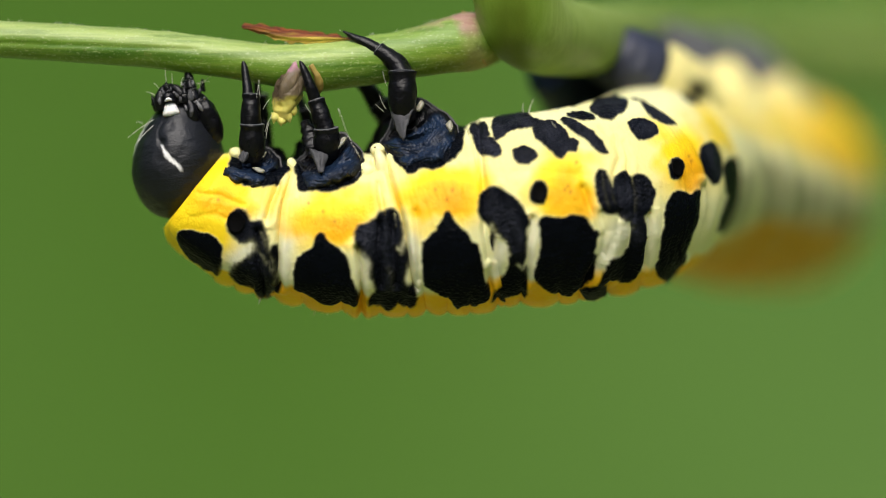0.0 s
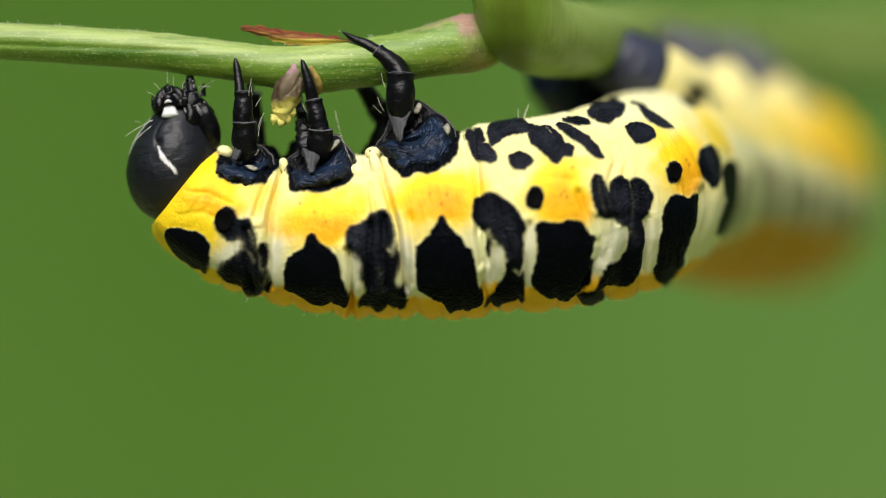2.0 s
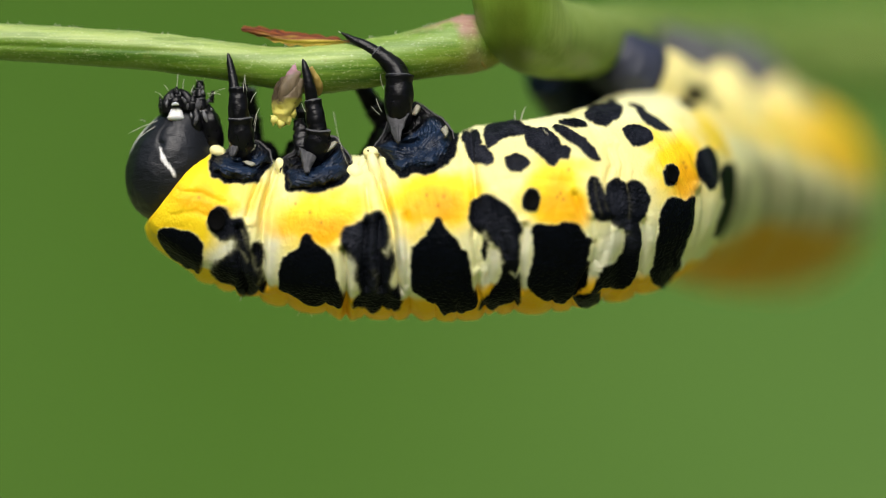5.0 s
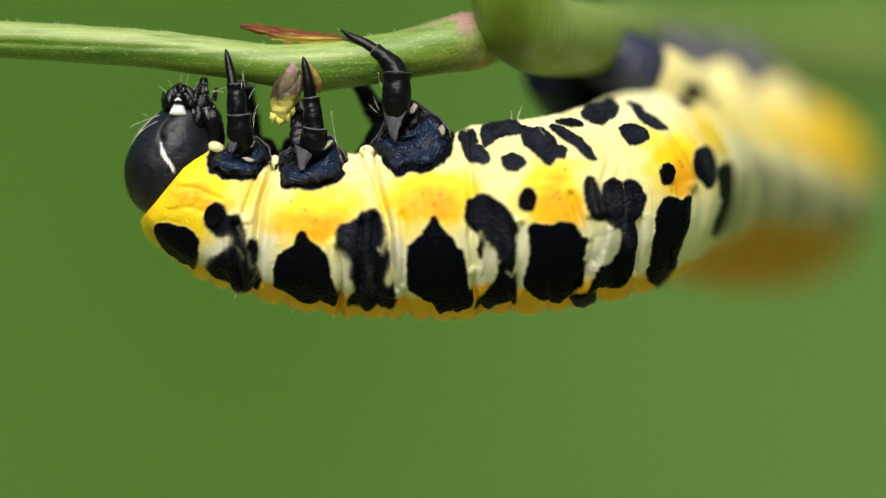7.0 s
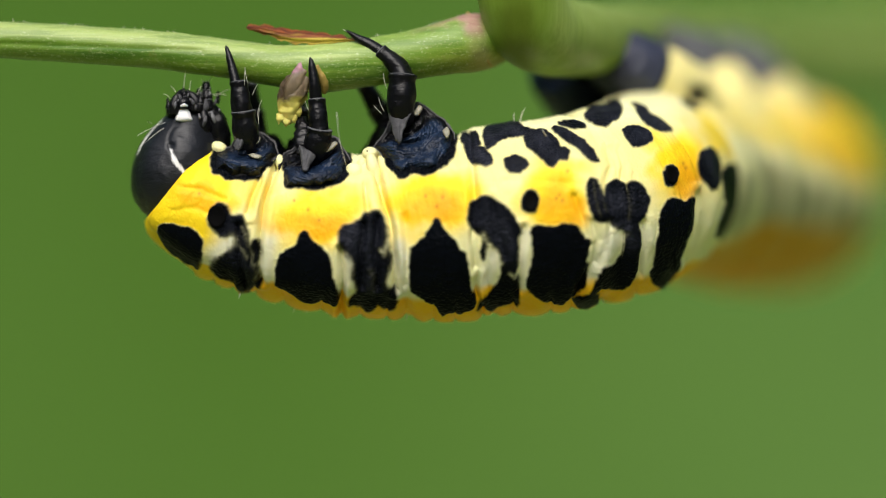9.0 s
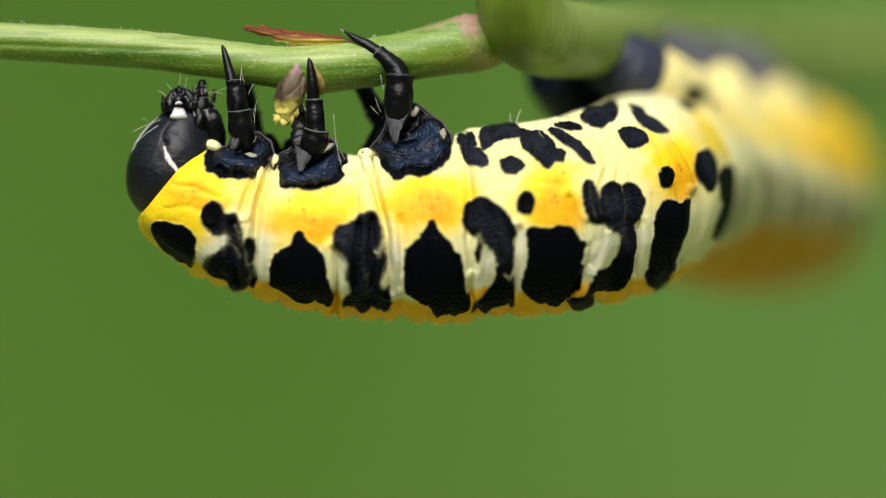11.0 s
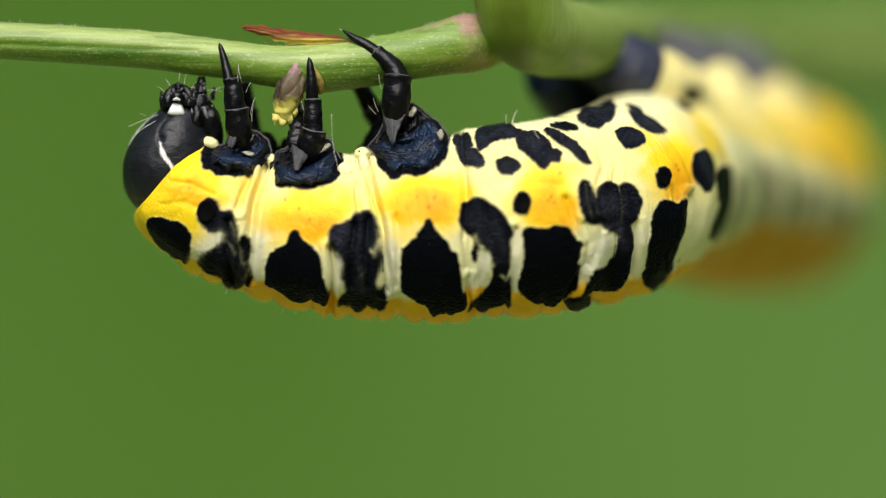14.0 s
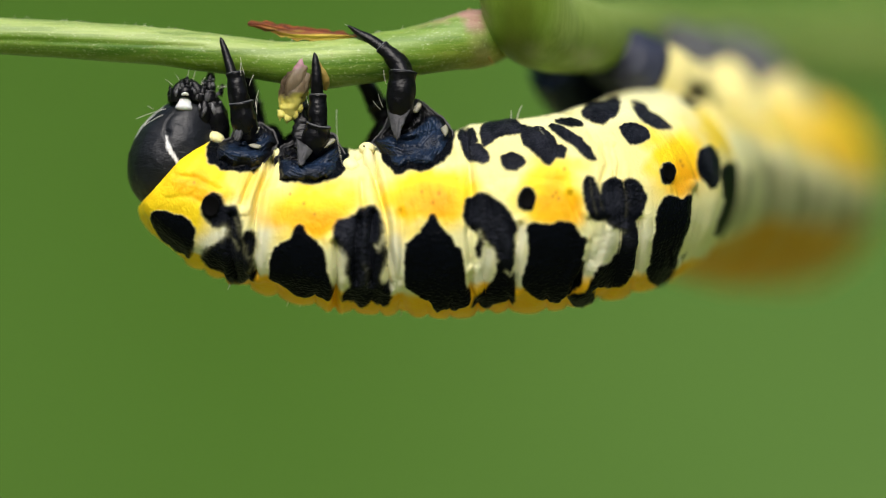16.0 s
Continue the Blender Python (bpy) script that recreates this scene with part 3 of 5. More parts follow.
fold(1.1, 3.5, (888, 316), (940, 314), (1002, 320))
fold(1.1, 3.5, (716, 322), (770, 318), (812, 322))
fold(1.1, 3.5, (300, 372), (340, 366), (372, 380))
fold(2, 3, (312, 330), (350, 334), (390, 352))
fold(1.2, 4, (520, 352), (560, 346), (600, 350))
fold(3, 3, (1066, 318), (1078, 290), (1070, 260))
fold(2.5, 3, (1092, 316), (1096, 290), (1086, 262))
fold(5, 3, (640, 396), (634, 440), (638, 505))
fold(5, 3, (664, 385), (660, 440), (666, 505))
fold(5, 3, (414, 398), (414, 450), (424, 515))
fold(3, 3, (866, 350), (874, 400), (890, 450))
fold(3, 2.5, (1068, 325), (1074, 360), (1080, 395))
fold(3, 2.5, (1104, 325), (1108, 360), (1106, 395))
# lobes along the back, between these places
LOBES = np.array([330, 366, 402, 446, 497, 568, 603, 634, 684, 717, 764, 802, 852, 902, 972, 1006, 1060, 1118, 1180], float)


def lobed(u, back):
    k = np.clip(np.searchsorted(LOBES, u) - 1, 0, len(LOBES) - 2)
    half = (LOBES[k + 1] - LOBES[k]) / 2
    t = np.clip((u - LOBES[k] - half) / half, -1, 1)
    return np.minimum(16, 0.50 * half) * (np.sqrt(1 - t * t * 0.98) - 0.80) * back


BULGES = [ (478, 314, 9, 5), (806, 252, 16, 6)]


def bulged(u, v):
    return sum(h * np.exp(-((u - a) ** 2 + (v - b) ** 2) / r**2) for a, b, r, h in BULGES)


def segment_distance(u, v, a, b):
    t = np.clip(((u - a[0]) * (b[0] - a[0]) + (v - a[1]) * (b[1] - a[1])) / ((b[0] - a[0]) ** 2 + (b[1] - a[1]) ** 2), 0, 1)
    return np.hypot(u - a[0] - t * (b[0] - a[0]), v - a[1] - t * (b[1] - a[1]))


def inked(u, v):
    """Amount of black at each place of the flank."""
    best = np.zeros(len(u))
    for soften, q in MARKS:
        near = np.nonzero((np.abs(u - q[:, 0].mean()) < np.ptp(q[:, 0]) / 2 + 12) & (np.abs(v - q[:, 1].mean()) < np.ptp(q[:, 1]) / 2 + 30))[0]
        if not len(near):
            continue
        x, y = u[near], v[near]
        gap, inside = np.full(len(near), 1e9), np.zeros(len(near), bool)
        for a, b in zip(q, np.roll(q, -1, axis=0)):
            gap = np.minimum(gap, segment_distance(x, y, a, b))
            if a[1] != b[1]:
                inside ^= ((a[1] > y) != (b[1] > y)) & (x < (b[0] - a[0]) * (y - a[1]) / (b[1] - a[1]) + a[0])
        best[near] = np.maximum(best[near], smooth(np.where(inside, gap, -gap) + 3.0, -soften, soften))
    return best


def streaked(store, u, v):
    """How much of the soft streaks lies at each place, 0 to 1."""
    best = np.zeros(len(u))
    for amount, wide, q in store:
        near = np.nonzero((u > q[:, 0].min() - 3 * wide) & (u < q[:, 0].max() + 3 * wide) & (v > q[:, 1].min() - 3 * wide) & (v < q[:, 1].max() + 3 * wide))[0]
        if not len(near):
            continue
        gap = np.full(len(near), 1e9)
        for a, b in zip(q[:-1], q[1:]):
            gap = np.minimum(gap, segment_distance(u[near], v[near], a, b))
        best[near] = np.maximum(best[near], amount * np.exp(-(gap / wide) ** 2))
    return best


def creased(u, v):
    """Depth of the creases, with the skin rolled up beside them."""
    total = np.zeros(len(u))
    for deep, wide, q in FOLDS:
        near = np.nonzero((u > q[:, 0].min() - 20) & (u < q[:, 0].max() + 20) & (v > q[:, 1].min() - 20) & (v < q[:, 1].max() + 20))[0]
        if not len(near):
            continue
        gap = np.full(len(near), 1e9)
        for a, b in zip(q[:-1], q[1:]):
            gap = np.minimum(gap, segment_distance(u[near], v[near], a, b))
        total[near] += -deep * np.exp(-(gap / wide) ** 2) + 0.4 * deep * np.exp(-((gap - 3 * wide) / (1.6 * wide)) ** 2)
    return total


# soft yellow and orange patches: u, v, half width, half height, turn, strength
YELLOWS = [(330, 350, 110, 75, -40, 1.0), (300, 400, 80, 50, 0, 1.0), (420, 340, 66, 30, 0, 0.7), (362, 420, 34, 34, 0, 0.6), (558, 378, 100, 54, 0, 1.0), (520, 430, 40, 26, 0, 0.7), (762, 350, 100, 56, 0, 1.0)]
YELLOWS += [(730, 410, 32, 26, 0, 0.6), (975, 346, 66, 64, 0, 1.0), (985, 295, 64, 26, 0, 0.9), (1192, 290, 46, 66, 10, 1.0), (1165, 246, 52, 24, 20, 0.9), (1310, 215, 90, 70, 0, 0.9)]
ORANGES = [(350, 348, 46, 22, 20, 0.7), (545, 400, 70, 22, 0, 0.75), (500, 394, 28, 26, 0, 0.6), (755, 364, 58, 27, 0, 0.85), (988, 370, 40, 30, 0, 0.65), (984, 335, 20, 28, 0, 0.45), (1207, 316, 24, 42, 0, 0.65)]


def blot(u, v, marks, soften):
    """How far inside the nearest of the ellipses each place lies, 0 to 1."""
    best = np.full(len(u), -1e9)
    for cu, cv, a, b, turn in marks:
        c, s = math.cos(radians(turn)), math.sin(radians(turn))
        x, y = u - cu, v - cv
        q = np.hypot((x * c + y * s) / a, (y * c - x * s) / b)
        best = np.maximum(best, (1 - q) * min(a, b))
    return smooth(best, -soften, soften)


def axis_at(w):
    c = spline(AXIS, w)
    t = spline(AXIS, np.minimum(w + 0.02, len(AXIS) - 1)) - spline(AXIS, np.maximum(w - 0.02, 0))
    t = t[..., :3] / np.linalg.norm(t[..., :3], axis=-1)[..., None]
    return c, t


def body_points(w, ang, r_scale):
    """Skin places at rows w of the axis, at angles from the flank (0) to the belly (90)."""
    c, t = axis_at(w)
    up = np.array([0.0, -1.0, 0.0]) - t * (-t[:, 1:2])
    up /= np.linalg.norm(up, axis=1)[:, None]
    out = np.cross(t, up)
    n = out * np.cos(ang)[:, None] + up * np.sin(ang)[:, None]
    return c[:, :3] + n * (c[:, 3] * r_scale)[:, None], n


def segment(i, across, around):
    """One body ring, bulged and creased, tucked under its neighbours at both ends."""
    (w0, lean0), (w1, lean1) = JOINTS[i], JOINTS[i + 1]
    first, last = i == 0, i == len(JOINTS) - 2
    k = 5
    x = np.concatenate([np.linspace(-0.14, -0.02, k), np.linspace(0, 1, across), np.linspace(1.02, 1.14, k)])
    tuck = np.concatenate([np.linspace(0.86, 0.975, k), np.ones(across), np.linspace(0.975, 0.86, k)])
    X, A = np.meshgrid(x, np.linspace(0, 2 * np.pi, around, endpoint=False), indexing="ij")
    X, A = X.ravel(), A.ravel()
    belly = np.sin(A)
    W = (w0 + lean0 * belly) * (1 - X) + (w1 + lean1 * belly) * X
    if first:
        W = np.maximum(W, (w0 + lean0 * belly))
    W = np.clip(W, 0, len(AXIS) - 1)
    back = smooth(-belly, 0.25, 1.0)
    pinch = np.exp(-(np.maximum(X, 0) / 0.06) ** 2) + np.exp(-(np.maximum(1 - X, 0) / 0.06) ** 2)
    if first:
        pinch = pinch * (X > 0.5) + 2.6 * np.clip(1 - X / 0.14, 0, 1) ** 2
    scale = tuck.repeat(around) * (1 - 0.048 * pinch) + 0.018 * np.sin(np.pi * np.clip(X, 0, 1))
    pts, n = body_points(W, A, scale)
    u = 784 + (pts[:, 0] - 784) * (1 - pts[:, 2] / 15000)
    v = 441 + (pts[:, 1] - 441) * (1 - pts[:, 2] / 15000)
    # crinkled edges of the marks
    wob = np.column_stack([pts[:, 0], pts[:, 1], np.abs(pts[:, 2]) * 0.3])
    du = hash_noise(wob / 17 + 3.1) * 2.6 + hash_noise(wob / 6.5) * 1.6 + hash_noise(wob / 3.6 + 21) * 0.8
    dv = hash_noise(wob / 17 + 41.7) * 2.6 + hash_noise(wob / 6.5 + 9.3) * 1.6 + hash_noise(wob / 3.6 + 33) * 0.8
    su, sv = hash_noise(wob / 30 + 11.0) * 13 + hash_noise(wob / 11 + 8) * 4, hash_noise(wob / 30 + 77.0) * 15 + hash_noise(wob / 11 + 60) * 5
    if i < 6:
        black = inked(u + du, v + dv)
        ragged = 0.65 + 0.55 * hash_noise(np.column_stack([u / 5, v / 16, 0 * u])) + 0.3 * hash_noise(wob / 4 + 5)
        wisp = np.clip(streaked(WISPS, u + du, v + dv) * ragged * 1.3, 0, 0.92)
        black = black * (1 - wisp)
        smoke_sheen = streaked(SMOKE_SHEENS, u + su * 0.5, v + sv * 0.5)
        bleach = np.maximum(streaked(BLEACHES, u + su * 0.3, v + sv * 0.3), wisp)
        dots = np.max([np.exp(-((u - a) ** 2 + ((v - b) * 0.8) ** 2) / 7) for a, b in DOTS], axis=0) * 0.7
        if i == 5:
            black = black * (np.cos(A) > -0.2)
    else:
        along = X + i - 6
        brim = np.interp(along, [0, 0.9], [0.70, 0.35])
        edge = 0.44 - 0.15 * along + 0.05 * hash_noise(pts / 50)
        q = np.abs(((X * 2.5) % 1) - 0.5) * 2
        black = (0.16 + 0.52 * smooth(q + 0.3 * hash_noise(pts / 60), 0.30, 0.6)) * smooth(edge - belly, 0.0, 0.16) * (1 - smooth(-belly - brim, 0.0, 0.12)) * smooth(along, 0.3, 0.75)
        black = np.maximum(black, smooth(q, 0.75, 0.85) * smooth(belly, 0.75, 0.85) * 0.5)
        black = np.maximum(black, 0.6 * np.exp(-((along - 0.22) / 0.18) ** 2) * smooth(0.16 - belly, 0.0, 0.15) * (1 - smooth(-belly, 0.5, 0.66)))
        # shade under the rear body, painted as some black in its orange
        black = np.maximum(black, 0.27 * smooth(-belly - brim, 0.0, 0.12))
        smoke_sheen = bleach = dots = np.zeros(len(u))
    flank = 0.30 * smooth(belly, -0.25, 0.15) * (1 - smooth(belly, 0.75, 0.95))
    for cu, cv, a, b, turn, amount in YELLOWS:
        flank = np.maximum(flank, amount * blot(u + su, v + sv, [(cu, cv, a, b, turn)], 24))
    if i >= 6:
        flank = smooth(belly - edge, 0.0, 0.2) * (1 - smooth(belly, 0.80, 0.98)) * np.clip(0.42 + 0.17 * along, 0, 1)
        flank = np.maximum(flank, smooth(-belly - brim, 0.0, 0.12))
    flank = flank * (1 - 0.8 * black)
    flank = np.maximum(flank * (1 - bleach), smooth(-belly + hash_noise(wob / 24) * 0.06, 0.68, 0.78))
    warm = np.zeros(len(u))
    for cu, cv, a, b, turn, amount in ORANGES:
        warm = np.maximum(warm, min(1.0, amount * 1.3) * blot(u + su, v + sv, [(cu, cv, a, b, turn)], 14))
    warm = np.maximum(warm, smooth(-belly + hash_noise(wob / 24) * 0.06, 0.68, 0.78) * 0.78 * smooth(u, 300, 430))
    if i >= 6:
        warm = np.maximum(warm, smooth(-belly - brim, 0.0, 0.12))
    if i >= 8:
        warm = np.maximum(warm, 0.35 * flank)
    # relief: raised leathery marks, fine wrinkles that run round the body
    along = np.column_stack([X * 30 + 7 * i, belly * 3.0, np.cos(A) * 3.0])
    lift = (creased(u + 0.15 * du + 0.1 * su, v + 0.15 * dv) + bulged(u, v) + lobed(u + 0.5 * du, smooth(-belly, 0.70, 0.93)) if i < 5 else 0) + black * 1.8 + hash_noise(along) * 0.6 + hash_noise(pts / 30) * 1.4 + hash_noise(pts / 9) * 0.35 + black * hash_noise(pts / 5) * 0.8
    lift = lift - smooth(-belly, 0.55, 0.9) * np.interp(u, [400, 480, 620, 700, 800, 900, 1200], [10, 11, 10, 5, -2, -1, -7])
    pts = pts + n * (lift * (1 - 0.6 * (i > 5)))[:, None]
    c0, _ = axis_at(np.array([(w0 + w1) / 2]))
    pivot = tuple(float(q) for q in c0[0, :3])
    me = make_mesh("body_segment", pts, grid_faces(len(x), around), pivot, np.column_stack([black, flank, warm]), np.column_stack([smoke_sheen, bleach, dots]))
    kind = "thorax_segment" if i < 3 else "abdomen_segment"
    label = "wrinkled segment, yellow and cream with black patches" if i < 6 else "cream and yellow rear segment with dark bands"
    ob = part(kind, me, SKIN, caterpillar, label, pivot, BODY_AT)
    return ob, pivot


SEGMENTS = [segment(i, n, m) for i, (n, m) in enumerate([(110, 400), (118, 430), (104, 460), (118, 480), (130, 480), (100, 380), (30, 120), (30, 120), (30, 120), (40, 120)])]


def spiracle(i, u, v, a, b):
    """A breathing pore: a dark oval dish with a low rim, sunk in the flank."""
    ob, pivot = SEGMENTS[i]
    q = np.empty(len(ob.data.vertices) * 3)
    ob.data.vertices.foreach_get("co", q)
    q = q.reshape(-1, 3) / STEP
    q = np.column_stack([q[:, 0] + pivot[0], pivot[1] - q[:, 2], q[:, 1] + pivot[2]])
    near = (np.hypot((q[:, 0] - u) / a, (q[:, 1] - v) / b) < 1.1) & (q[:, 2] < pivot[2])
    spot = q[near]
    mid = spot.mean(axis=0)
    out = np.linalg.svd(spot - mid)[2][2]
    out *= -1 if out[2] > 0 else 1
    side = np.cross([0.0, 1.0, 0.0], out)
    side /= np.linalg.norm(side)
    down = np.cross(out, side)
    wide = a / max(0.35, abs(side[0]))
    rings = [(1.0, -3.0), (0.98, 2.6), (0.90, 3.2), (0.74, 2.4), (0.42, 1.6), (0.05, 1.2)]
    pts = []
    for f, h in rings:
        for k in range(28):
            t = 2 * math.pi * k / 28
            pts.append(mid + side * wide * f * math.cos(t) + down * b * f * math.sin(t) + out * h)
    part("spiracle", make_mesh("spiracle", pts, grid_faces(len(rings), 28, True, False) + [tuple(5 * 28 + k for k in range(28))], pivot), BLACKDOT, ob, "black oval breathing pore")


spiracle(0, 380, 383, 16, 20)
spiracle(3, 934, 354, 13, 18)
spiracle(4, 1180, 308, 10, 16)

# ---- head ----
HEAD_AT = (305, 262, 0)


def head():
    """Black shell of two round cheeks, narrowing to the mouth, with a pale forked line."""
    lean = radians(21)
    ax = np.array([math.sin(lean), -math.cos(lean), 0.0])
    ac = np.array([math.cos(lean), math.sin(lean), 0.0])
    centre = np.array([306, 286, 0.0])
    prof = np.array([(-104, 3), (-101, 22), (-92, 42), (-74, 62), (-48, 76), (-15, 82), (18, 79), (48, 68), (74, 54), (94, 42), (106, 30), (112, 12), (113, 1)], float)
    w = np.linspace(0, len(prof) - 1, 110)
    pr = spline(prof, w)
    ang = np.linspace(0, 2 * np.pi, 150, endpoint=False)
    H, A = np.meshgrid(np.arange(len(w)), ang, indexing="ij")
    h, r, A = pr[H.ravel(), 0], pr[H.ravel(), 1], A.ravel()
    cleft = 1 - 0.07 * np.exp(-(np.minimum(np.abs(A - np.pi), 9) / 0.16) ** 2) * smooth(-h, -30, 40)
    pts = centre + ax * h[:, None] + ac * (np.cos(A) * r * cleft)[:, None] + np.array([0, 0, -1.0]) * (np.sin(A) * r * 1.05 * cleft)[:, None]
    side = (pts - centre) @ ac
    # pale line on each cheek and pale margin of the brow
    u, v = pts[:, 0], pts[:, 1]
    line = 1 - smooth(np.abs(u - (287 + 4 * smooth(v, 250, 275) + 19 * smooth(v, 268, 306))) - 1.6 - 3.0 * smooth(v, 258, 275) + 2.2 * smooth(v, 282, 306), -1.0, 1.2)
    line = line * smooth(v, 250, 255) * (1 - smooth(v, 303, 308)) * (pts[:, 2] < 0)
    brow = (1 - smooth(np.abs(A - np.pi + 0.22 + 0.04 * hash_noise(pts / 30)), 0.05, 0.07)) * smooth(h, -4, 6) * (1 - smooth(h, 68, 76))
    coat = np.maximum(line, brow)
    pts = pts + ((pts - centre) / np.linalg.norm(pts - centre, axis=1)[:, None]) * (hash_noise(pts / 16) * 0.9 + hash_noise(pts / 40) * 2.0 + hash_noise(np.column_stack([pts[:, 0] / 40, pts[:, 1] / 5, pts[:, 2] / 40])) * 0.5)[:, None]
    ring = np.hypot((u - 318) / 34, (v - 242) / 34)
    rim = np.exp(-((ring - 1) / 0.06) ** 2) * smooth(330 - u, 0, 40) * smooth(272 - v, 0, 16) * smooth(v, 208, 218)
    pts[:, 2] += (2.0 * rim - 2.5 * np.exp(-(np.minimum(ring, 3) / 0.9) ** 4)) * (pts[:, 2] < 0)
    for cu, cv, deep in ((288, 246, 6), (262, 300, 2), (310, 226, 2)):
        pts[:, 2] += deep * np.exp(-((u - cu) ** 2 + (v - cv) ** 2) / 40) * (pts[:, 2] < 0)
    ob = part("head", make_mesh("head", pts, grid_faces(len(w), 150), HEAD_AT, coat[:, None]), SHELL, caterpillar, "glossy black rounded head with a white forked line", HEAD_AT, BODY_AT)

    def add(name, rows, mat, label="", sides=16, flat=1.0, rough=1.2):
        pts, faces, _ = sweep(rows, 6, sides, flat, rough, 8)
        return part(name, make_mesh(name, pts, faces, HEAD_AT), mat, ob, label)

    q = np.array([(309, 185), (317, 182), (325, 186), (329, 196), (330, 205), (316, 207), (302, 203), (305, 194)], float)
    ring = spline(np.vstack([q, q[:1]]), np.linspace(0, len(q), 41)[:-1])
    mid = q.mean(axis=0)
    pts = np.vstack([np.column_stack([mid + (ring - mid) * f, np.full(40, -h) - 0.15 * (ring[:, 1] - 195)]) for f, h in ((1.08, 40), (1.0, 51), (0.88, 54), (0.6, 56), (0.02, 57))])
    part("clypeus", make_mesh("clypeus", pts, grid_faces(5, 40), HEAD_AT), WHITE, ob, "white plate above the mouth")
    def jointed(name, rows, label, pale=ASH):
        """A jointed feeler: dark segments that narrow at both ends, with a thin pale ring in each joint."""
        top = None
        for (a, b, c, r), (d, e, f, q) in zip(rows[:-1], rows[1:]):
            at = lambda t: (a + (d - a) * t, b + (e - b) * t, c + (f - c) * t)
            piece = add(name, [(*at(0.0), r * 0.7), (*at(0.15), r), (*at(0.7), q * 1.08), (*at(0.92), q * 0.85), (*at(1.0), q * 0.5)], HORN, label if top is None else "", 18, 1.0, 0.9)
            add("joint_ring", [(*at(0.93), q * 0.5), (*at(0.97), q * 0.92), (*at(1.03), q * 0.92), (*at(1.07), q * 0.5)], pale, "thin pale joint", 14, 1.0, 0.3)
            top = top or piece
        return top

    add("mouth_cone", [(322, 216, -8, 42), (322, 196, -12, 36), (321, 176, -16, 25), (320, 160, -20, 13), (320, 150, -22, 4)], HORN, "black wrinkled mouth cone", 30, 1.0, 2.0)
    add("labrum", [(317, 184, -50, 11), (318, 174, -48, 12), (319, 166, -44, 10), (320, 160, -40, 4)], HORN, "black upper lip", 20, 0.7)
    add("lip_notch", [(311, 179, -58, 1.5), (317, 177, -61, 3.2), (323, 179, -58, 1.5)], WHITE, "white edge of the upper lip", 10, 1.0, 0.4)
    add("mandible", [(302, 190, -42, 11), (302, 176, -45, 10), (308, 162, -42, 7), (317, 150, -36, 2)], HORN, "dark pointed jaw", 18, 0.8)
    add("mandible", [(336, 188, -40, 12), (340, 174, -43, 10), (334, 162, -41, 7), (325, 151, -36, 2)], HORN, "dark pointed jaw", 18, 0.8)
    jointed("palp", [(322, 172, -46, 6), (321, 162, -46, 5), (320, 153, -44, 4), (320, 147, -42, 2.5)], "small jointed lip feeler")
    jointed("antenna", [(297, 190, -34, 9), (293, 179, -38, 7.5), (291, 170, -39, 4), (290, 163, -40, 2)], "short grey antenna", GREY)
    jointed("palp", [(364, 214, -28, 17), (362, 190, -34, 14), (360, 170, -34, 11), (361, 153, -31, 8.5), (362, 139, -29, 6.5)], "jointed black palp")
    jointed("palp", [(351, 190, 14, 12), (350, 168, 12, 9), (351, 150, 10, 4)], "jointed black palp")
    jointed("palp", [(344, 190, -46, 7), (347, 176, -48, 6), (350, 164, -46, 4), (352, 156, -44, 2.5)], "slender jointed palp")
    add("maxilla", [(374, 266, -18, 18), (379, 238, -30, 20), (375, 210, -34, 18), (369, 188, -32, 12), (366, 174, -30, 5)], HORN, "wrinkled black mouthpart", 28, 0.9, 2.4)
    add("maxilla", [(350, 232, -40, 10), (352, 214, -46, 12), (352, 198, -46, 10), (350, 184, -44, 4)], HORN, "wrinkled black mouthpart", 22, 0.8, 2.0)
    # grey plates; every other one is ash, which paints the mouth's sheen
    for k, (u, v, d, w, h, tilt) in enumerate(((356, 182, -48, 6, 12, 10), (368, 202, -52, 4, 12, -15), (352, 208, -58, 3.5, 10, 20), (344, 200, -52, 3, 8, -10), (374, 176, -44, 3, 7, 25), (302, 176, -56, 3, 7, 15), (334, 174, -54, 2.5, 7, -20), (366, 160, -42, 3, 5, 0), (312, 164, -52, 2.5, 6, -10), (326, 160, -50, 2, 5, 10), (338, 182, -52, 2.5, 7, 5))):
        c, e = math.sin(radians(tilt)) * h, math.cos(radians(tilt)) * h
        add("mouth_plate", [(u - c, v + e, d + 3, w * 0.3), (u, v, d, w), (u + c, v - e, d + 3, w * 0.3)], ASH if k % 2 else GREY, "grey horny plate, some paler as painted sheen", 14, 0.5, 1.2)
    # pale beads added to stand for glints on the mouthparts
    for u, v, r in ((330, 168, 2.2), (308, 168, 2.0), (348, 158, 2.0), (366, 150, 1.8), (380, 190, 2.2)):
        add("bead", [(u, v + r, -46, r * 0.5), (u, v, -50, r), (u, v - r, -48, r * 0.4)], ASH, "small pale bead in place of a glint", 10, 1.0, 0.0)
    add("spinneret", [(378, 178, -20, 5), (382, 166, -20, 3.5), (383, 156, -20, 1.5)], HORN)
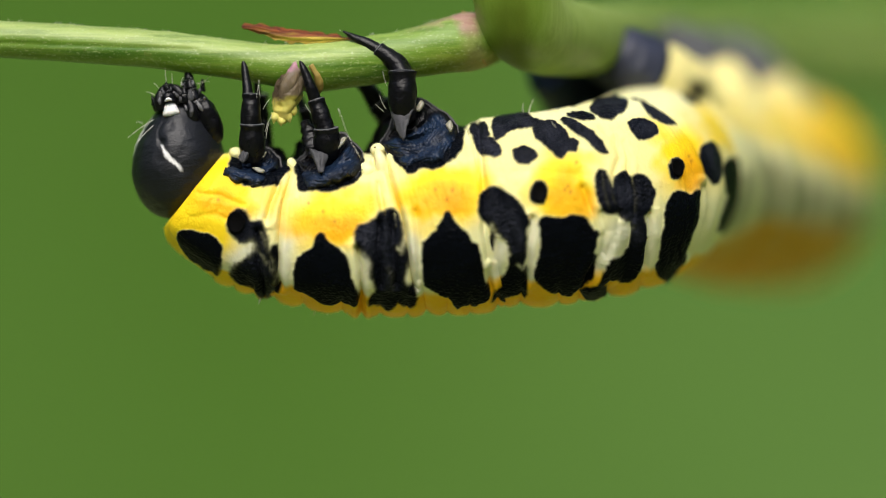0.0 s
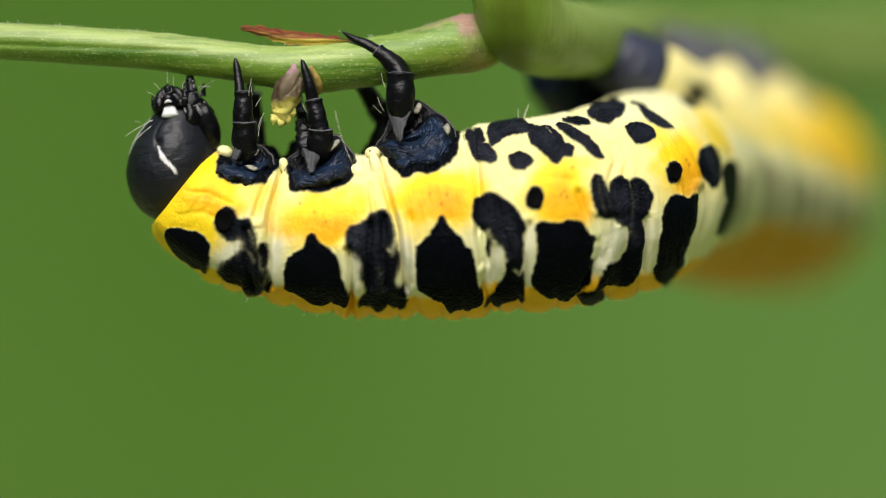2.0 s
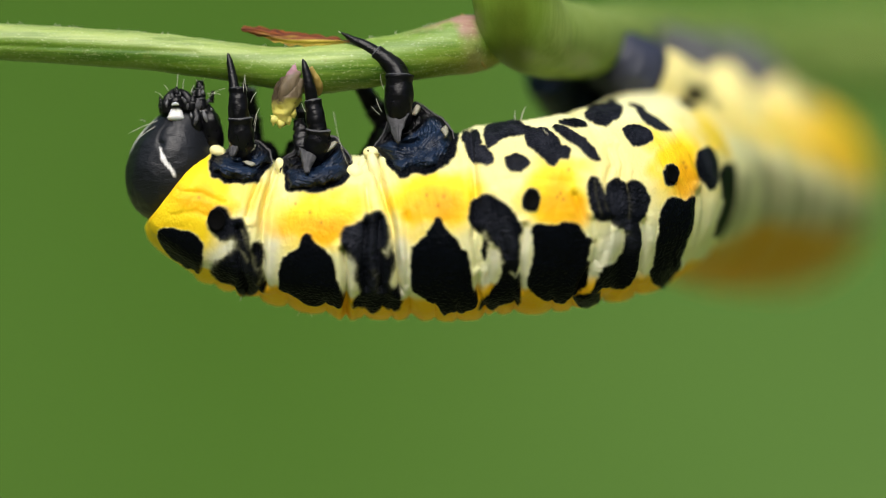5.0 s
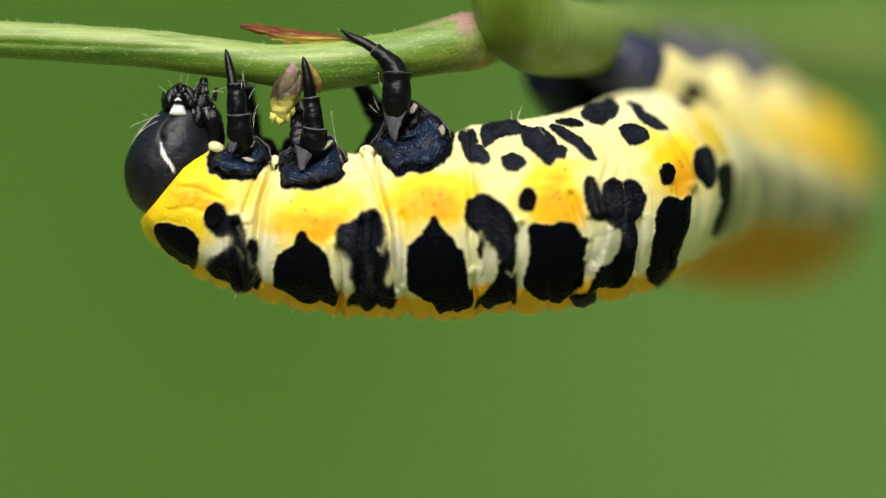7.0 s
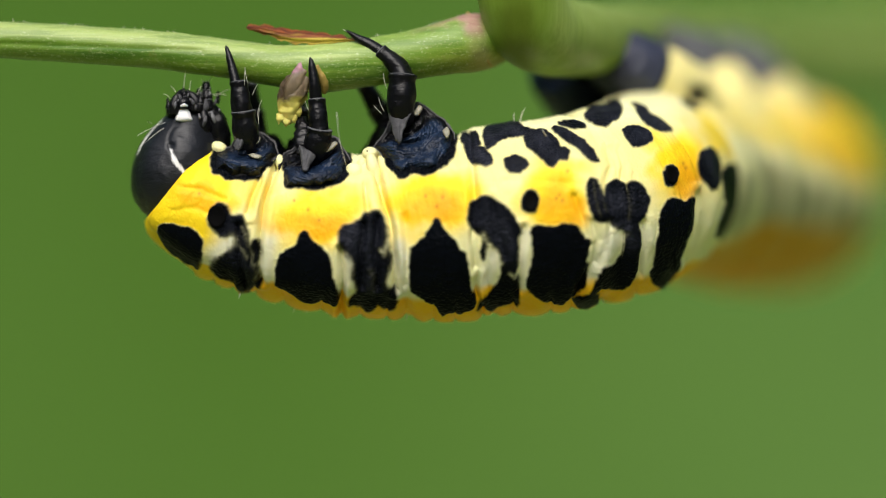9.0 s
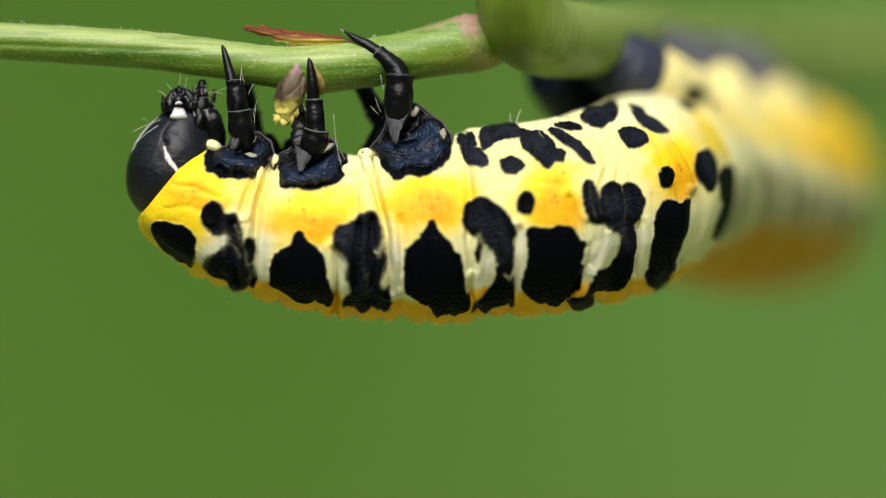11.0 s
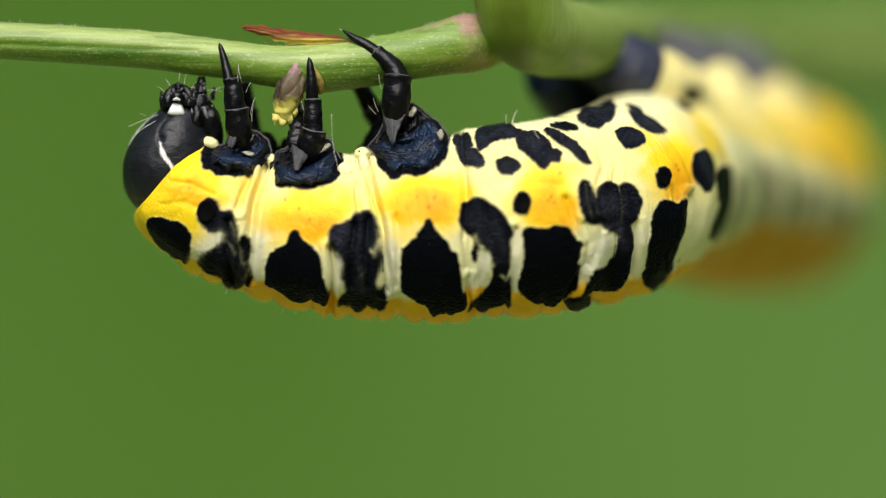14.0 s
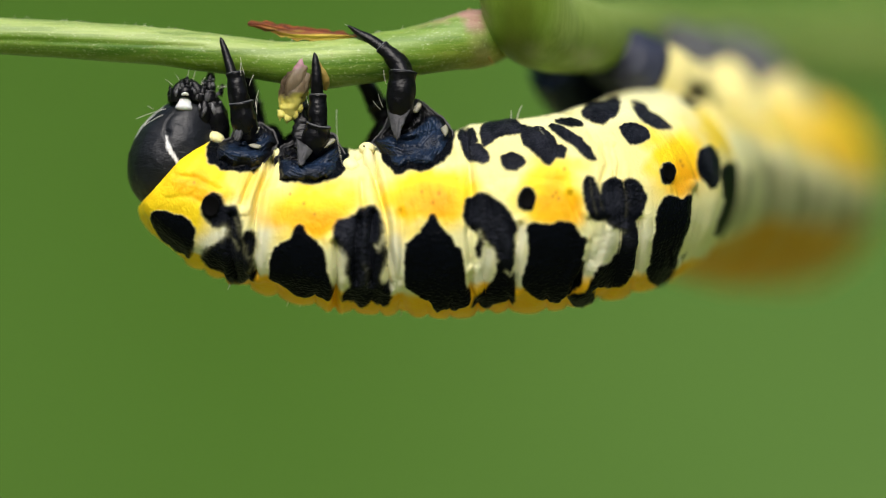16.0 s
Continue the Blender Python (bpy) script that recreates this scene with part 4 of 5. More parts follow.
    for row in ((284, 205, -40, -52, 20, -10), (280, 215, -44, -36, 24, -12), (320, 152, -36, 6, -38, -4), (330, 156, -34, 4, -22, -6), (376, 166, -26, 28, -12, -4), (372, 162, -26, 24, 2, -6),
                (296, 164, -42, -14, -10, -6), (306, 154, -40, -8, -12, -4), (344, 160, -38, 8, -14, -4), (356, 142, -28, -2, -9, -2), (366, 140, -28, 6, -8, -2), (262, 206, -20, -10, -4, -12)):
        add("bristle", [(row[0], row[1], row[2], 0.6), (row[0] + row[3] * 0.5, row[1] + row[4] * 0.5 - 1.5, row[2] + row[5] * 0.5, 0.5), (row[0] + row[3], row[1] + row[4], row[2] + row[5], 0.4)],
            BRISTLE, "", 5, 1.0, 0.0)
    return ob


HEAD = head()


# ---- legs ----
def skin_depth(u, v):
    """How deep the front of the skin lies, level with the top above the body."""
    at = [q[0] for q in AXIS[:9]]
    vc, dc, r = (np.interp(u, at, [q[j] for q in AXIS[:9]]) for j in (1, 2, 3))
    rise = np.maximum(0, (vc - r * 0.86) - v)
    return dc - np.sqrt(np.maximum(r**2 - (v - vc) ** 2, (0.5 * r) ** 2)) * 1.01 + rise * 0.45


def within(q, u, v):
    """Signed distance inside an outline."""
    gap, inside = np.full(len(u), 1e9), np.zeros(len(u), bool)
    for a, b in zip(q, np.roll(q, -1, axis=0)):
        gap = np.minimum(gap, segment_distance(u, v, a, b))
        if a[1] != b[1]:
            inside ^= ((a[1] > v) != (b[1] > v)) & (u < (b[0] - a[0]) * (v - a[1]) / (b[1] - a[1]) + a[0])
    return np.where(inside, gap, -gap)


def hip_shape(q, root, fan, brow):
    """A domed pad on the flank: a wrinkled roll hangs below the leg's root, its pleats gathered at the point called fan.
    brow: where the roll's upper edge lies (v at its left, u from which it climbs, how steeply). Closed behind; gives the blue of each point too."""
    (u0, v0), (u1, v1) = q.min(axis=0) - 6, q.max(axis=0) + 6
    cols, rows = int((u1 - u0) / 1.1), int((v1 - v0) / 1.1)
    U, V = np.meshgrid(np.linspace(u0, u1, cols), np.linspace(v0, v1, rows))
    U, V = U.ravel(), V.ravel()
    flat = np.column_stack([U, V, np.zeros(len(U))])
    g = within(q, U + hash_noise(flat / 12) * 2.5 + hash_noise(flat / 5) * 0.6, V + hash_noise(flat / 12 + 30) * 2.5 + hash_noise(flat / 5 + 9) * 0.6)
    far = np.hypot(U - root[0], (V - root[1]) * 1.15)
    far = far + hash_noise(flat / 24 + 7) * 7 + hash_noise(flat / 9 + 3) * 1.6
    spin = np.arctan2(V - fan[1], U - fan[0]) + hash_noise(flat / 30 + 5) * 0.10
    out = np.hypot(U - fan[0], V - fan[1])
    deep = 0.75 + 0.7 * hash_noise(np.column_stack([spin * 3, far / 20, 0 * far]))
    pleat = np.sin(spin * 17 + far * 0.16) * (2.4 * smooth(out, 4, 30)) * deep
    phase = far * 1.18 + spin * 2.0 + hash_noise(flat / 11) * 2.6 + hash_noise(flat / 5.5 + 40) * 1.1
    fine = np.cos(phase) * 1.25 * np.clip(0.8 + 0.8 * hash_noise(flat / 9 + 60), 0.15, 1.6) + hash_noise(flat / 3.2 + 15) * 1.0
    low = smooth(V, root[1] + 2, root[1] + 26)
    roll = 10 * np.exp(-((g - 20) / 12) ** 2) * low - 12 * np.exp(-((far - 30) / 9) ** 2) * low
    lump = hash_noise(flat / 26 + 50) * 5 + hash_noise(flat / 4) * 0.35
    over = np.abs(np.sin(spin * 7 + far * 0.10 + hash_noise(flat / 18 + 90) * 0.8))
    lump = lump + (9 * over - 5) * (1 - low) * smooth(out, 20, 50)
    inner = 1 - np.exp(-np.maximum(g, 0) / 15)
    blue = smooth(V - brow[0] + np.maximum(0, U - brow[1]) * brow[2] + hash_noise(flat / 14 + 70) * 5, -5, 5)
    d = skin_depth(U, V) + 4 - inner * 28 + 9 * (1 - blue) * smooth(g, 0, 10) - (pleat + fine + roll + lump) * smooth(g, 0, 10)
    thick = 46 * smooth(g, 0, 20) + 0.5
    n = len(U)
    faces = []
    keep = g > -3.5
    for j in range(rows - 1):
        for k in range(cols - 1):
            a = j * cols + k
            if keep[a] and keep[a + 1] and keep[a + cols] and keep[a + cols + 1]:
                faces += [(a, a + cols, a + cols + 1, a + 1), (n + a, n + a + 1, n + a + cols + 1, n + a + cols)]
    used = np.zeros(2 * n, int)
    for f in faces:
        used[list(f)] = 1
    index = np.cumsum(used) - 1
    pts = np.vstack([np.column_stack([U, V, d]), np.column_stack([U, V, d + thick])])[used > 0]
    blue = blue * smooth(g, 2, 16)
    return pts, [tuple(index[list(f)]) for f in faces], np.tile(blue, 2)[used > 0][:, None]


def pleated_fold(rows, ribs):
    """A soft fold of hide beside a leg's root, ribbed across."""
    return sweep(rows, 14, 30, 0.55, 2.6, 8, lambda w: 0.94 + 0.05 * np.sin(w * ribs) + 0.03 * np.sin(w * ribs * 2.7))


def scrap(q, lift, ribs):
    """A small puckered flap of skin that lies on the pad."""
    mid = q.mean(axis=0)
    ring = spline(np.vstack([q, q[:1]]), np.linspace(0, len(q), 33)[:-1])
    ring = mid + (ring - mid) * (1 + 0.09 * hash_noise(np.column_stack([ring / 4, np.zeros(32)])))[:, None]
    pts = []
    for f, h in ((1.05, -6.0), (1.0, 1.0), (0.86, 4.0), (0.6, 5.2), (0.3, 5.6), (0.02, 5.8)):
        p = mid + (ring - mid) * f
        pts.append(np.column_stack([p, skin_depth(p[:, 0], p[:, 1]) - lift - h]))
    pts = np.vstack(pts)
    tip = ring[np.argmax(ring[:, 1])]
    fan = np.arctan2(pts[:, 0] - tip[0], tip[1] + 6 - pts[:, 1])
    pts[:, 2] += hash_noise(pts / 6) * 1.6 + ribs * np.sin(fan * 16)
    return pts, grid_faces(6, 32, True, True)


def leg(pivot, links, hip=None, side=1, flecks=(), hairs=(), folds=()):
    """A jointed leg: links are rows of a tapering limb, the last one the claw. side -1 mirrors it to the far flank."""
    turn = lambda rows: [(q[0], q[1], q[2] * side, *q[3:]) for q in rows]
    at = (pivot[0], pivot[1], pivot[2] * side)
    top = None
    for j, rows in enumerate(links):
        rows = turn(rows)
        last = j == len(links) - 1
        rim = None if last else (lambda w, m=len(rows) - 1: 1 + 0.10 * np.exp(-((w - m) / 0.16) ** 2) - 0.05 * np.exp(-((w - m + 0.35) / 0.2) ** 2))
        pts, faces, _ = sweep(rows, 10, 28, 1.0, 1.5 if not last else 0.5, 11, rim)
        me = make_mesh("leg", pts, faces, at)
        if top is None:
            top = part("leg", me, HORN, caterpillar, "jointed glossy black true leg with a pointed claw", at, BODY_AT)
        else:
            part("claw" if last else "leg_joint", me, HORN, top, "slender dark claw" if last else "")
        if not last:
            e, f = rows[-1], rows[-2]
            t = np.array(e[:3], float) - np.array(f[:3], float)
            t /= np.linalg.norm(t)
            ring = [(*(np.array(e[:3]) + t * k), e[3] * s) for k, s in ((-1.8, 0.98), (-0.8, 1.06), (0.4, 1.06), (1.6, 0.97))]
            pts, faces, _ = sweep(ring, 2, 28)
            part("joint_rim", make_mesh("joint_rim", pts, faces, at), DUSK, top, "thin pale rim of the joint")
    if hip:
        outline, root, fan, brow = hip
        pts, faces, blue = hip_shape(np.array(outline, float), root, fan, brow)
        pts[:, 2] *= side
        part("hip", make_mesh("hip", pts, faces, at, blue), HIDE, top, "blue-black leg base with fine ring wrinkles")
    for outline, mat, name in flecks:
        pts, faces = scrap(np.array(outline, float), 40 if mat is GREY else 25, 2.0 if mat is GREY else 0.0)
        pts[:, 2] *= side
        part(name, make_mesh(name, pts, faces, at), mat, top, "pale fold of skin" if mat is DIM else "grey joint membrane")
    for rows in folds:
        pts, faces, _ = pleated_fold(turn([(a, b, c + 9, r) for a, b, c, r in rows]), 12.0)
        part("hide_fold", make_mesh("hide_fold", pts, faces, at), HORN, top, "pleated black fold of hide")
    for q in hairs:
        pts, faces, _ = hair(q[0], q[1], q[2] * side, q[3], q[4], q[5] * side, 0.55)
        part("bristle", make_mesh("bristle", pts, faces, at), BRISTLE, top)
    return top, at


LEG1 = [[(430, 274, -50, 18), (428, 256, -68, 21), (426, 238, -75, 22.5), (424, 204, -78, 20.5)], [(422, 207, -78, 18), (421, 182, -78, 17.5), (420, 152, -74, 14.5)],
        [(415, 158, -74, 10), (410, 132, -66, 8), (405, 106, -58, 6.0), (402, 93, -55, 4.2), (400, 86, -53, 1.2)]]
LEG2 = [[(548, 292, -48, 20), (552, 272, -64, 23), (556, 254, -76, 25), (559, 228, -80, 21)], [(557, 233, -80, 18), (555, 206, -79, 17), (552, 176, -76, 14.5)],
        [(551, 182, -78, 11.5), (547, 152, -82, 10), (542, 122, -80, 7), (539, 108, -77, 4), (537, 102, -75, 1.2)]]
LEG3 = [[(704, 212, -58, 21), (702, 194, -70, 24), (702, 172, -74, 25.5), (704, 132, -70, 23.5)], [(706, 140, -70, 20), (692, 114, -64, 17.5), (664, 90, -58, 13)],
        [(668, 94, -58, 12), (645, 78, -54, 9.5), (622, 66, -50, 6), (603, 54, -46, 1.5)]]
legs = {}
HIP1 = ([(368, 275), (385, 272), (400, 266), (405, 255), (415, 246), (440, 242), (458, 246), (472, 260), (477, 282), (466, 300), (450, 316), (430, 320), (412, 314), (398, 316), (385, 306), (370, 303)], (424, 256), (372, 282), (268, 440, 0.3))
HIP2 = ([(490, 292), (498, 274), (512, 268), (524, 246), (545, 240), (575, 238), (590, 246), (602, 264), (612, 285), (606, 310), (590, 325), (565, 332), (545, 336), (525, 332), (500, 334), (496, 315)], (550, 262), (500, 308), (294, 545, 0.6))
HIP3 = ([(655, 258), (672, 272), (686, 298), (705, 310), (728, 300), (745, 304), (765, 297), (790, 280), (798, 258), (795, 235), (780, 212), (762, 200), (745, 188), (735, 180), (716, 182), (696, 190), (684, 210), (676, 232)], (706, 226), (664, 256), (250, 705, 0.74))
legs["first"] = leg((425, 240, -74), LEG1, HIP1, 1,
                    [([(420, 268), (436, 255), (452, 250), (449, 259), (434, 268)], DIM, "skin_fold"),
                     ([(428, 280), (440, 279), (452, 284), (448, 289), (438, 287)], DIM, "skin_fold"), ([(404, 262), (412, 250), (424, 252), (418, 268), (410, 272)], GREY, "membrane")],
                    [(430, 158, -90, 2, -24, -2), (436, 156, -80, -4, -30, -2), (442, 176, -70, 10, -18, -2), (448, 216, -80, 10, -30, -4), (450, 228, -80, 4, -28, 0)])
legs["second"] = leg((565, 240, -74), LEG2, HIP2, 1,
                     [([(566, 266), (574, 256), (588, 248), (590, 254), (580, 264), (570, 270)], DIM, "skin_fold"), ([(524, 258), (540, 266), (552, 276), (546, 290), (538, 302), (530, 296)], GREY, "membrane")],
                     [(610, 296, -130, -22, -98, -10), (538, 196, -84, -6, -16, -2)],
                     [[(524, 208, -52, 9), (528, 230, -66, 15), (530, 254, -80, 16), (528, 274, -90, 8)]])
legs["third"] = leg((704, 240, -74), LEG3, HIP3, 1,
                    [([(680, 199), (690, 195), (708, 193), (720, 195), (716, 208), (708, 228), (701, 250), (694, 246), (686, 222)], GREY, "membrane"), ([(722, 202), (727, 192), (734, 184), (740, 190), (732, 202)], DIM, "skin_fold"),
                     ([(774, 228), (784, 222), (788, 234), (782, 242)], DIM, "skin_fold")],
                    [(676, 156, -88, -6, -26, -3), (605, 56, -46, -8, -5, 0), (672, 196, -80, -10, -24, -4), (668, 200, -80, -14, -14, -4)])
far1 = [[(x + 16, y - 2, d, r * 0.85) for x, y, d, r in q] for q in LEG1]
far2 = [[(x - 26, y + 14, d, r * 0.8) for x, y, d, r in q] for q in LEG2]
far3 = [[(694, 244, -66, 22), (680, 216, -72, 23), (660, 186, -72, 21)], [(660, 190, -72, 18.5), (648, 168, -68, 17), (634, 146, -62, 13)], [(637, 152, -62, 10.5), (620, 132, -56, 8), (604, 116, -50, 2)]]
legs["first_far"] = leg((439, 240, -74), far1, ([(x + 14, y) for x, y in HIP1[0]], (438, 256), (386, 282), (268, 454, 0.3)), -1)
legs["second_far"] = leg((542, 240, -74), far2, ([(x - 18, y) for x, y in HIP2[0]], (532, 262), (482, 308), (294, 527, 0.6)), -1)
legs["third_far"] = leg((660, 240, -74), far3, ([(x - 32, y + 22) for x, y in HIP3[0]], (674, 248), (632, 278), (272, 673, 0.74)), -1)


# ---- prolegs that clasp the thick stem ----
def proleg(rows, dark, deep, label):
    """A fleshy false leg: cream at its root, blue-black from the row called dark to the gripping pad."""
    root = [tuple(q) for q in spline(rows, np.linspace(0, dark + 0.2, 4))]
    pts, faces, w = sweep(root, 12, 48, 1.0, 3.0, 18)
    at = rows[0][:3]
    ink = np.exp(-(((pts[:, 0] - 1236) / 20) ** 4 + ((pts[:, 1] - 162) / 24) ** 4)) * (pts[:, 2] < at[2])
    top = part("proleg", make_mesh("proleg", pts, faces, at, np.column_stack([ink, 0.25 + 0 * w, 0 * w])), SKIN, caterpillar, label, at, BODY_AT)
    last = len(rows) - 1
    cuff = [tuple(q) for q in spline(rows, np.linspace(dark, last, 5))]
    cuff = [(a, b, c, r * 1.08) for a, b, c, r in cuff]
    pts, faces, w = sweep(cuff, 8, 48, 1.0, 3.0, 16, lambda w: (0.55 + 0.45 * np.minimum(1, w / 0.3)) * (1 + 0.02 * np.sin(w * 11)))
    part("proleg_foot", make_mesh("proleg_foot", pts, faces, at, np.full((len(pts), 1), 0.9)), HIDE if deep > 1.5 else SLATE if deep > 0.8 else DUSK, top, "slate blue-black foot")
    e = rows[-1]
    pts, faces, _ = sweep([(e[0] - 14, e[1] + 6, e[2] - 12, e[3] * 0.5), (e[0] - 4, e[1] - 12, e[2], e[3] * 0.8), (e[0] + 10, e[1] - 16, e[2] + 18, e[3] * 0.4)], 6, 20, 1.0, 2.0, 10)
    part("foot_pad", make_mesh("foot_pad", pts, faces, at, np.full((len(pts), 1), 0.9)), HIDE if deep > 1.5 else SLATE if deep > 0.8 else DUSK, top, "dark gripping pad")
    return top, at


PROLEGS = [proleg([(1212, 240, 450, 76), (1204, 172, 400, 77), (1154, 136, 330, 66), (1106, 106, 305, 58), (1064, 92, 330, 48)], 2.15, 1.0, "cream proleg with a blue-black foot holding the stem"),
           proleg([(1076, 230, 430, 60), (1044, 184, 410, 58), (1004, 148, 380, 54), (976, 114, 340, 48)], 0.3, 2.0, "blue-black fleshy proleg holding the stem"),
           proleg([(1312, 240, 680, 76), (1284, 166, 670, 72), (1248, 114, 690, 64), (1210, 76, 715, 54)], 1.45, 0.55, "pale proleg with a dark foot on the rear body"),
           proleg([(1420, 250, 980, 70), (1396, 182, 970, 66), (1356, 120, 980, 60), (1308, 84, 1010, 52)], 1.45, 0.55, "pale proleg with a dark foot on the rear body")]


def bristles():
    """Sparse stiff hairs of the skin."""
    for i, q in ((3, (915, 214, -20, 9, -26, -4)), (3, (906, 216, -20, -1, -20, -6)), (1, (520, 545, -10, -3, 10, -3)), (1, (541, 545, -10, 0, 11, -2)), (2, (742, 553, -10, 1, 10, -2)),
                 (2, (765, 556, -8, 2, 8, -2)), (3, (962, 240, -130, -10, -14, -12)), (4, (1060, 526, 0, 2, 9, 0)),
                 (1, (575, 546, -20, 2, 9, -3)), (2, (716, 555, -20, -1, 9, -2)), (3, (884, 548, -10, 2, 8, -2)), (0, (418, 519, -40, -3, 9, -4))):
        ob, pivot = SEGMENTS[i]
        pts, faces, _ = hair(*q, 1.2)
        part("bristle", make_mesh("bristle", pts, faces, pivot), BRISTLE, ob)


bristles()


def skin_lobe(i, u, v, a, b, turn, rise, label):
    """A soft pale swelling of the skin beside a leg base."""
    ob, pivot = SEGMENTS[i]
    c, k = math.cos(radians(turn)), math.sin(radians(turn))
    base = float(skin_depth(np.array([u]), np.array([v]))[0]) + 13
    pts = []
    for j in range(15):
        z = math.pi * (j + 0.02) / 14.04
        for m in range(28):
            t = 2 * math.pi * m / 28
            x, y = a * math.sin(z) * math.cos(t), b * math.sin(z) * math.sin(t)
            pts.append((u + x * c - y * k, v + x * k + y * c, base - rise * math.cos(z)))
    pts = np.array(pts)
    pts = pts + hash_noise(pts / 14)[:, None] * 1.2
    return part("skin_lobe", make_mesh("skin_lobe", pts, grid_faces(15, 28), pivot), YOLK, ob, label), pivot


for row in ((0, 383, 263, 17, 12, 30, 16), (1, 620, 306, 17, 17, 25, 17), (1, 634, 291, 9, 13, 5, 15), (1, 490, 290, 9, 15, -15, 10), (2, 657, 304, 12, 36, -12, 16)):
    skin_lobe(*row, "smooth pale yellow fold of skin")
wart, wart_at = skin_lobe(2, 650, 270, 14, 12, -10, 17, "pale yellow wart with a dark pore")
pts, faces, _ = sweep([(645, 265, -80, 1), (645, 266, -84, 1.5), (645, 267, -86, 1.0)], 4, 12)
part("pore", make_mesh("pore", pts, faces, wart_at), BLACKDOT, wart, "dark pore")

# ---- movement ----
TIMES = [0, 0.5, 1, 1.5, 2, 2.5, 3, 3.5, 4, 6.5, 7, 7.5, 8, 8.5, 9, 11.5, 12, 12.5, 13, 13.5, 14, 14.5, 15, 15.5, 16]
# shift and turn of each ring
RING_MOVES = []
RING_MOVES.append([(37.5, 11, -1), (32.5, 8, -0.8), (27.5, 7, -0.3), (22, 5.5, -0.7), (17.5, 4.5, -0.9), (14, 3, -1), (11.5, 2.5, -1), (9, 2.5, -1), (6, 2.5, -2.2), (3, 1, -0), (0.5, 0, -0), (0, -1, 0), (-2, -1, 0.1), (-4.5, -1, -0.2), (-5, -1, -0.4), (-12.5, -7, 0.4), (-13, -7.5, 0.7), (-13.5, -8, 0.9), (-14.5, -9.5, 0.9), (-16, -9.5, 1), (-16.5, -10.5, 1.2), (-18, -11.5, 1.5), (-18.5, -12, 1.8), (-17.5, -12, 2.2), (-18, -12.5, 2.5)])
RING_MOVES.append([(30, 2, -2), (27, 1, -1.6), (22.5, 1, -1.3), (18, 1, -1.3), (15.5, 0, -1.2), (13, -0.5, -0.9), (11.5, 0, -0.8), (9.5, -0.5, -0.7), (8, -0.5, -0.6), (3, -1, -0.3), (0, -0.5, -0), (-2.5, -1, 0.3), (-5, -1.5, 0.7), (-7, -1.5, 0.8), (-7.5, -2, 1.1), (-12.5, -3.5, 1.8), (-13.5, -3, 1.7), (-14, -4, 1.6), (-14.5, -4.5, 1.6), (-16, -4, 1.8), (-17, -4, 1.9), (-18.5, -4.5, 2), (-18.5, -4.5, 2.1), (-18, -5, 2.1), (-18, -6, 2.4)])
RING_MOVES.append([(21.5, -8.5, -2.2), (19.5, -7.5, -2), (17.5, -6, -1.9), (14.5, -4.5, -1.7), (12.5, -4, -1.5), (10.5, -3.5, -1.1), (9, -3.5, -0.8), (7.5, -3, -0.4), (6.5, -3, -0.3), (2, -2, 0.5), (0, -0.5, 0.1), (-2.5, 0.5, -0), (-4.5, 1, 0.2), (-6.5, 1, 0.2), (-7, 1.5, 0.3), (-11.5, 2.5, 0.7), (-12, 2.5, 0.7), (-12.5, 1.5, 0.6), (-13, 1.5, 0.7), (-14, 2, 0.7), (-14.5, 2, 0.7), (-15.5, 2.5, 0.7), (-15.5, 2.5, 0.9), (-15.5, 2, 1.1), (-16.5, 1, 1.1)])
RING_MOVES.append([(16.5, -12.5, 0.3), (15, -11, 0.3), (14.5, -9, 0), (13, -7, -0.4), (11.5, -6, -0.3), (10.5, -5, -0.2), (9, -4, 0), (7.5, -3.5, -0.1), (6.5, -4, -0.3), (1.5, -2, 0.2), (0, 0, 0), (-2.5, 1, -0), (-4.5, 1.5, -0), (-6, 1.5, -0), (-7, 1.5, -0.1), (-10.5, 3, 0.4), (-11.5, 3.5, 0.2), (-12, 3.5, 0.1), (-12.5, 3.5, 0.1), (-13.5, 3.5, 0.1), (-14, 4, 0.1), (-14.5, 4.5, 0.3), (-15, 5, 0.3), (-15.5, 4.5, 0.1), (-15.5, 4, 0.4)])
RING_MOVES.append([(13, -9.5, -0), (12, -9, -0), (12, -7.5, -0.2), (11.5, -6.5, -0.3), (10.5, -5.5, -0.2), (9, -5, -0), (7.5, -3.5, -0.1), (6.5, -3, -0.2), (6, -3, -0), (1.5, -1.5, 0.1), (0, 0, 0.1), (-2, 0.5, 0.2), (-3.5, 1, 0.1), (-5, 1, 0.2), (-5.5, 1.5, 0), (-9, 2.5, 0.3), (-9.5, 3.5, 0.3), (-10, 3.5, 0.2), (-10.5, 3, 0.3), (-11, 3, 0.2), (-11.5, 3.5, 0.3), (-12, 4, 0.3), (-12.5, 4.5, 0.3), (-13, 4, 0.3), (-13, 3.5, 0.2)])
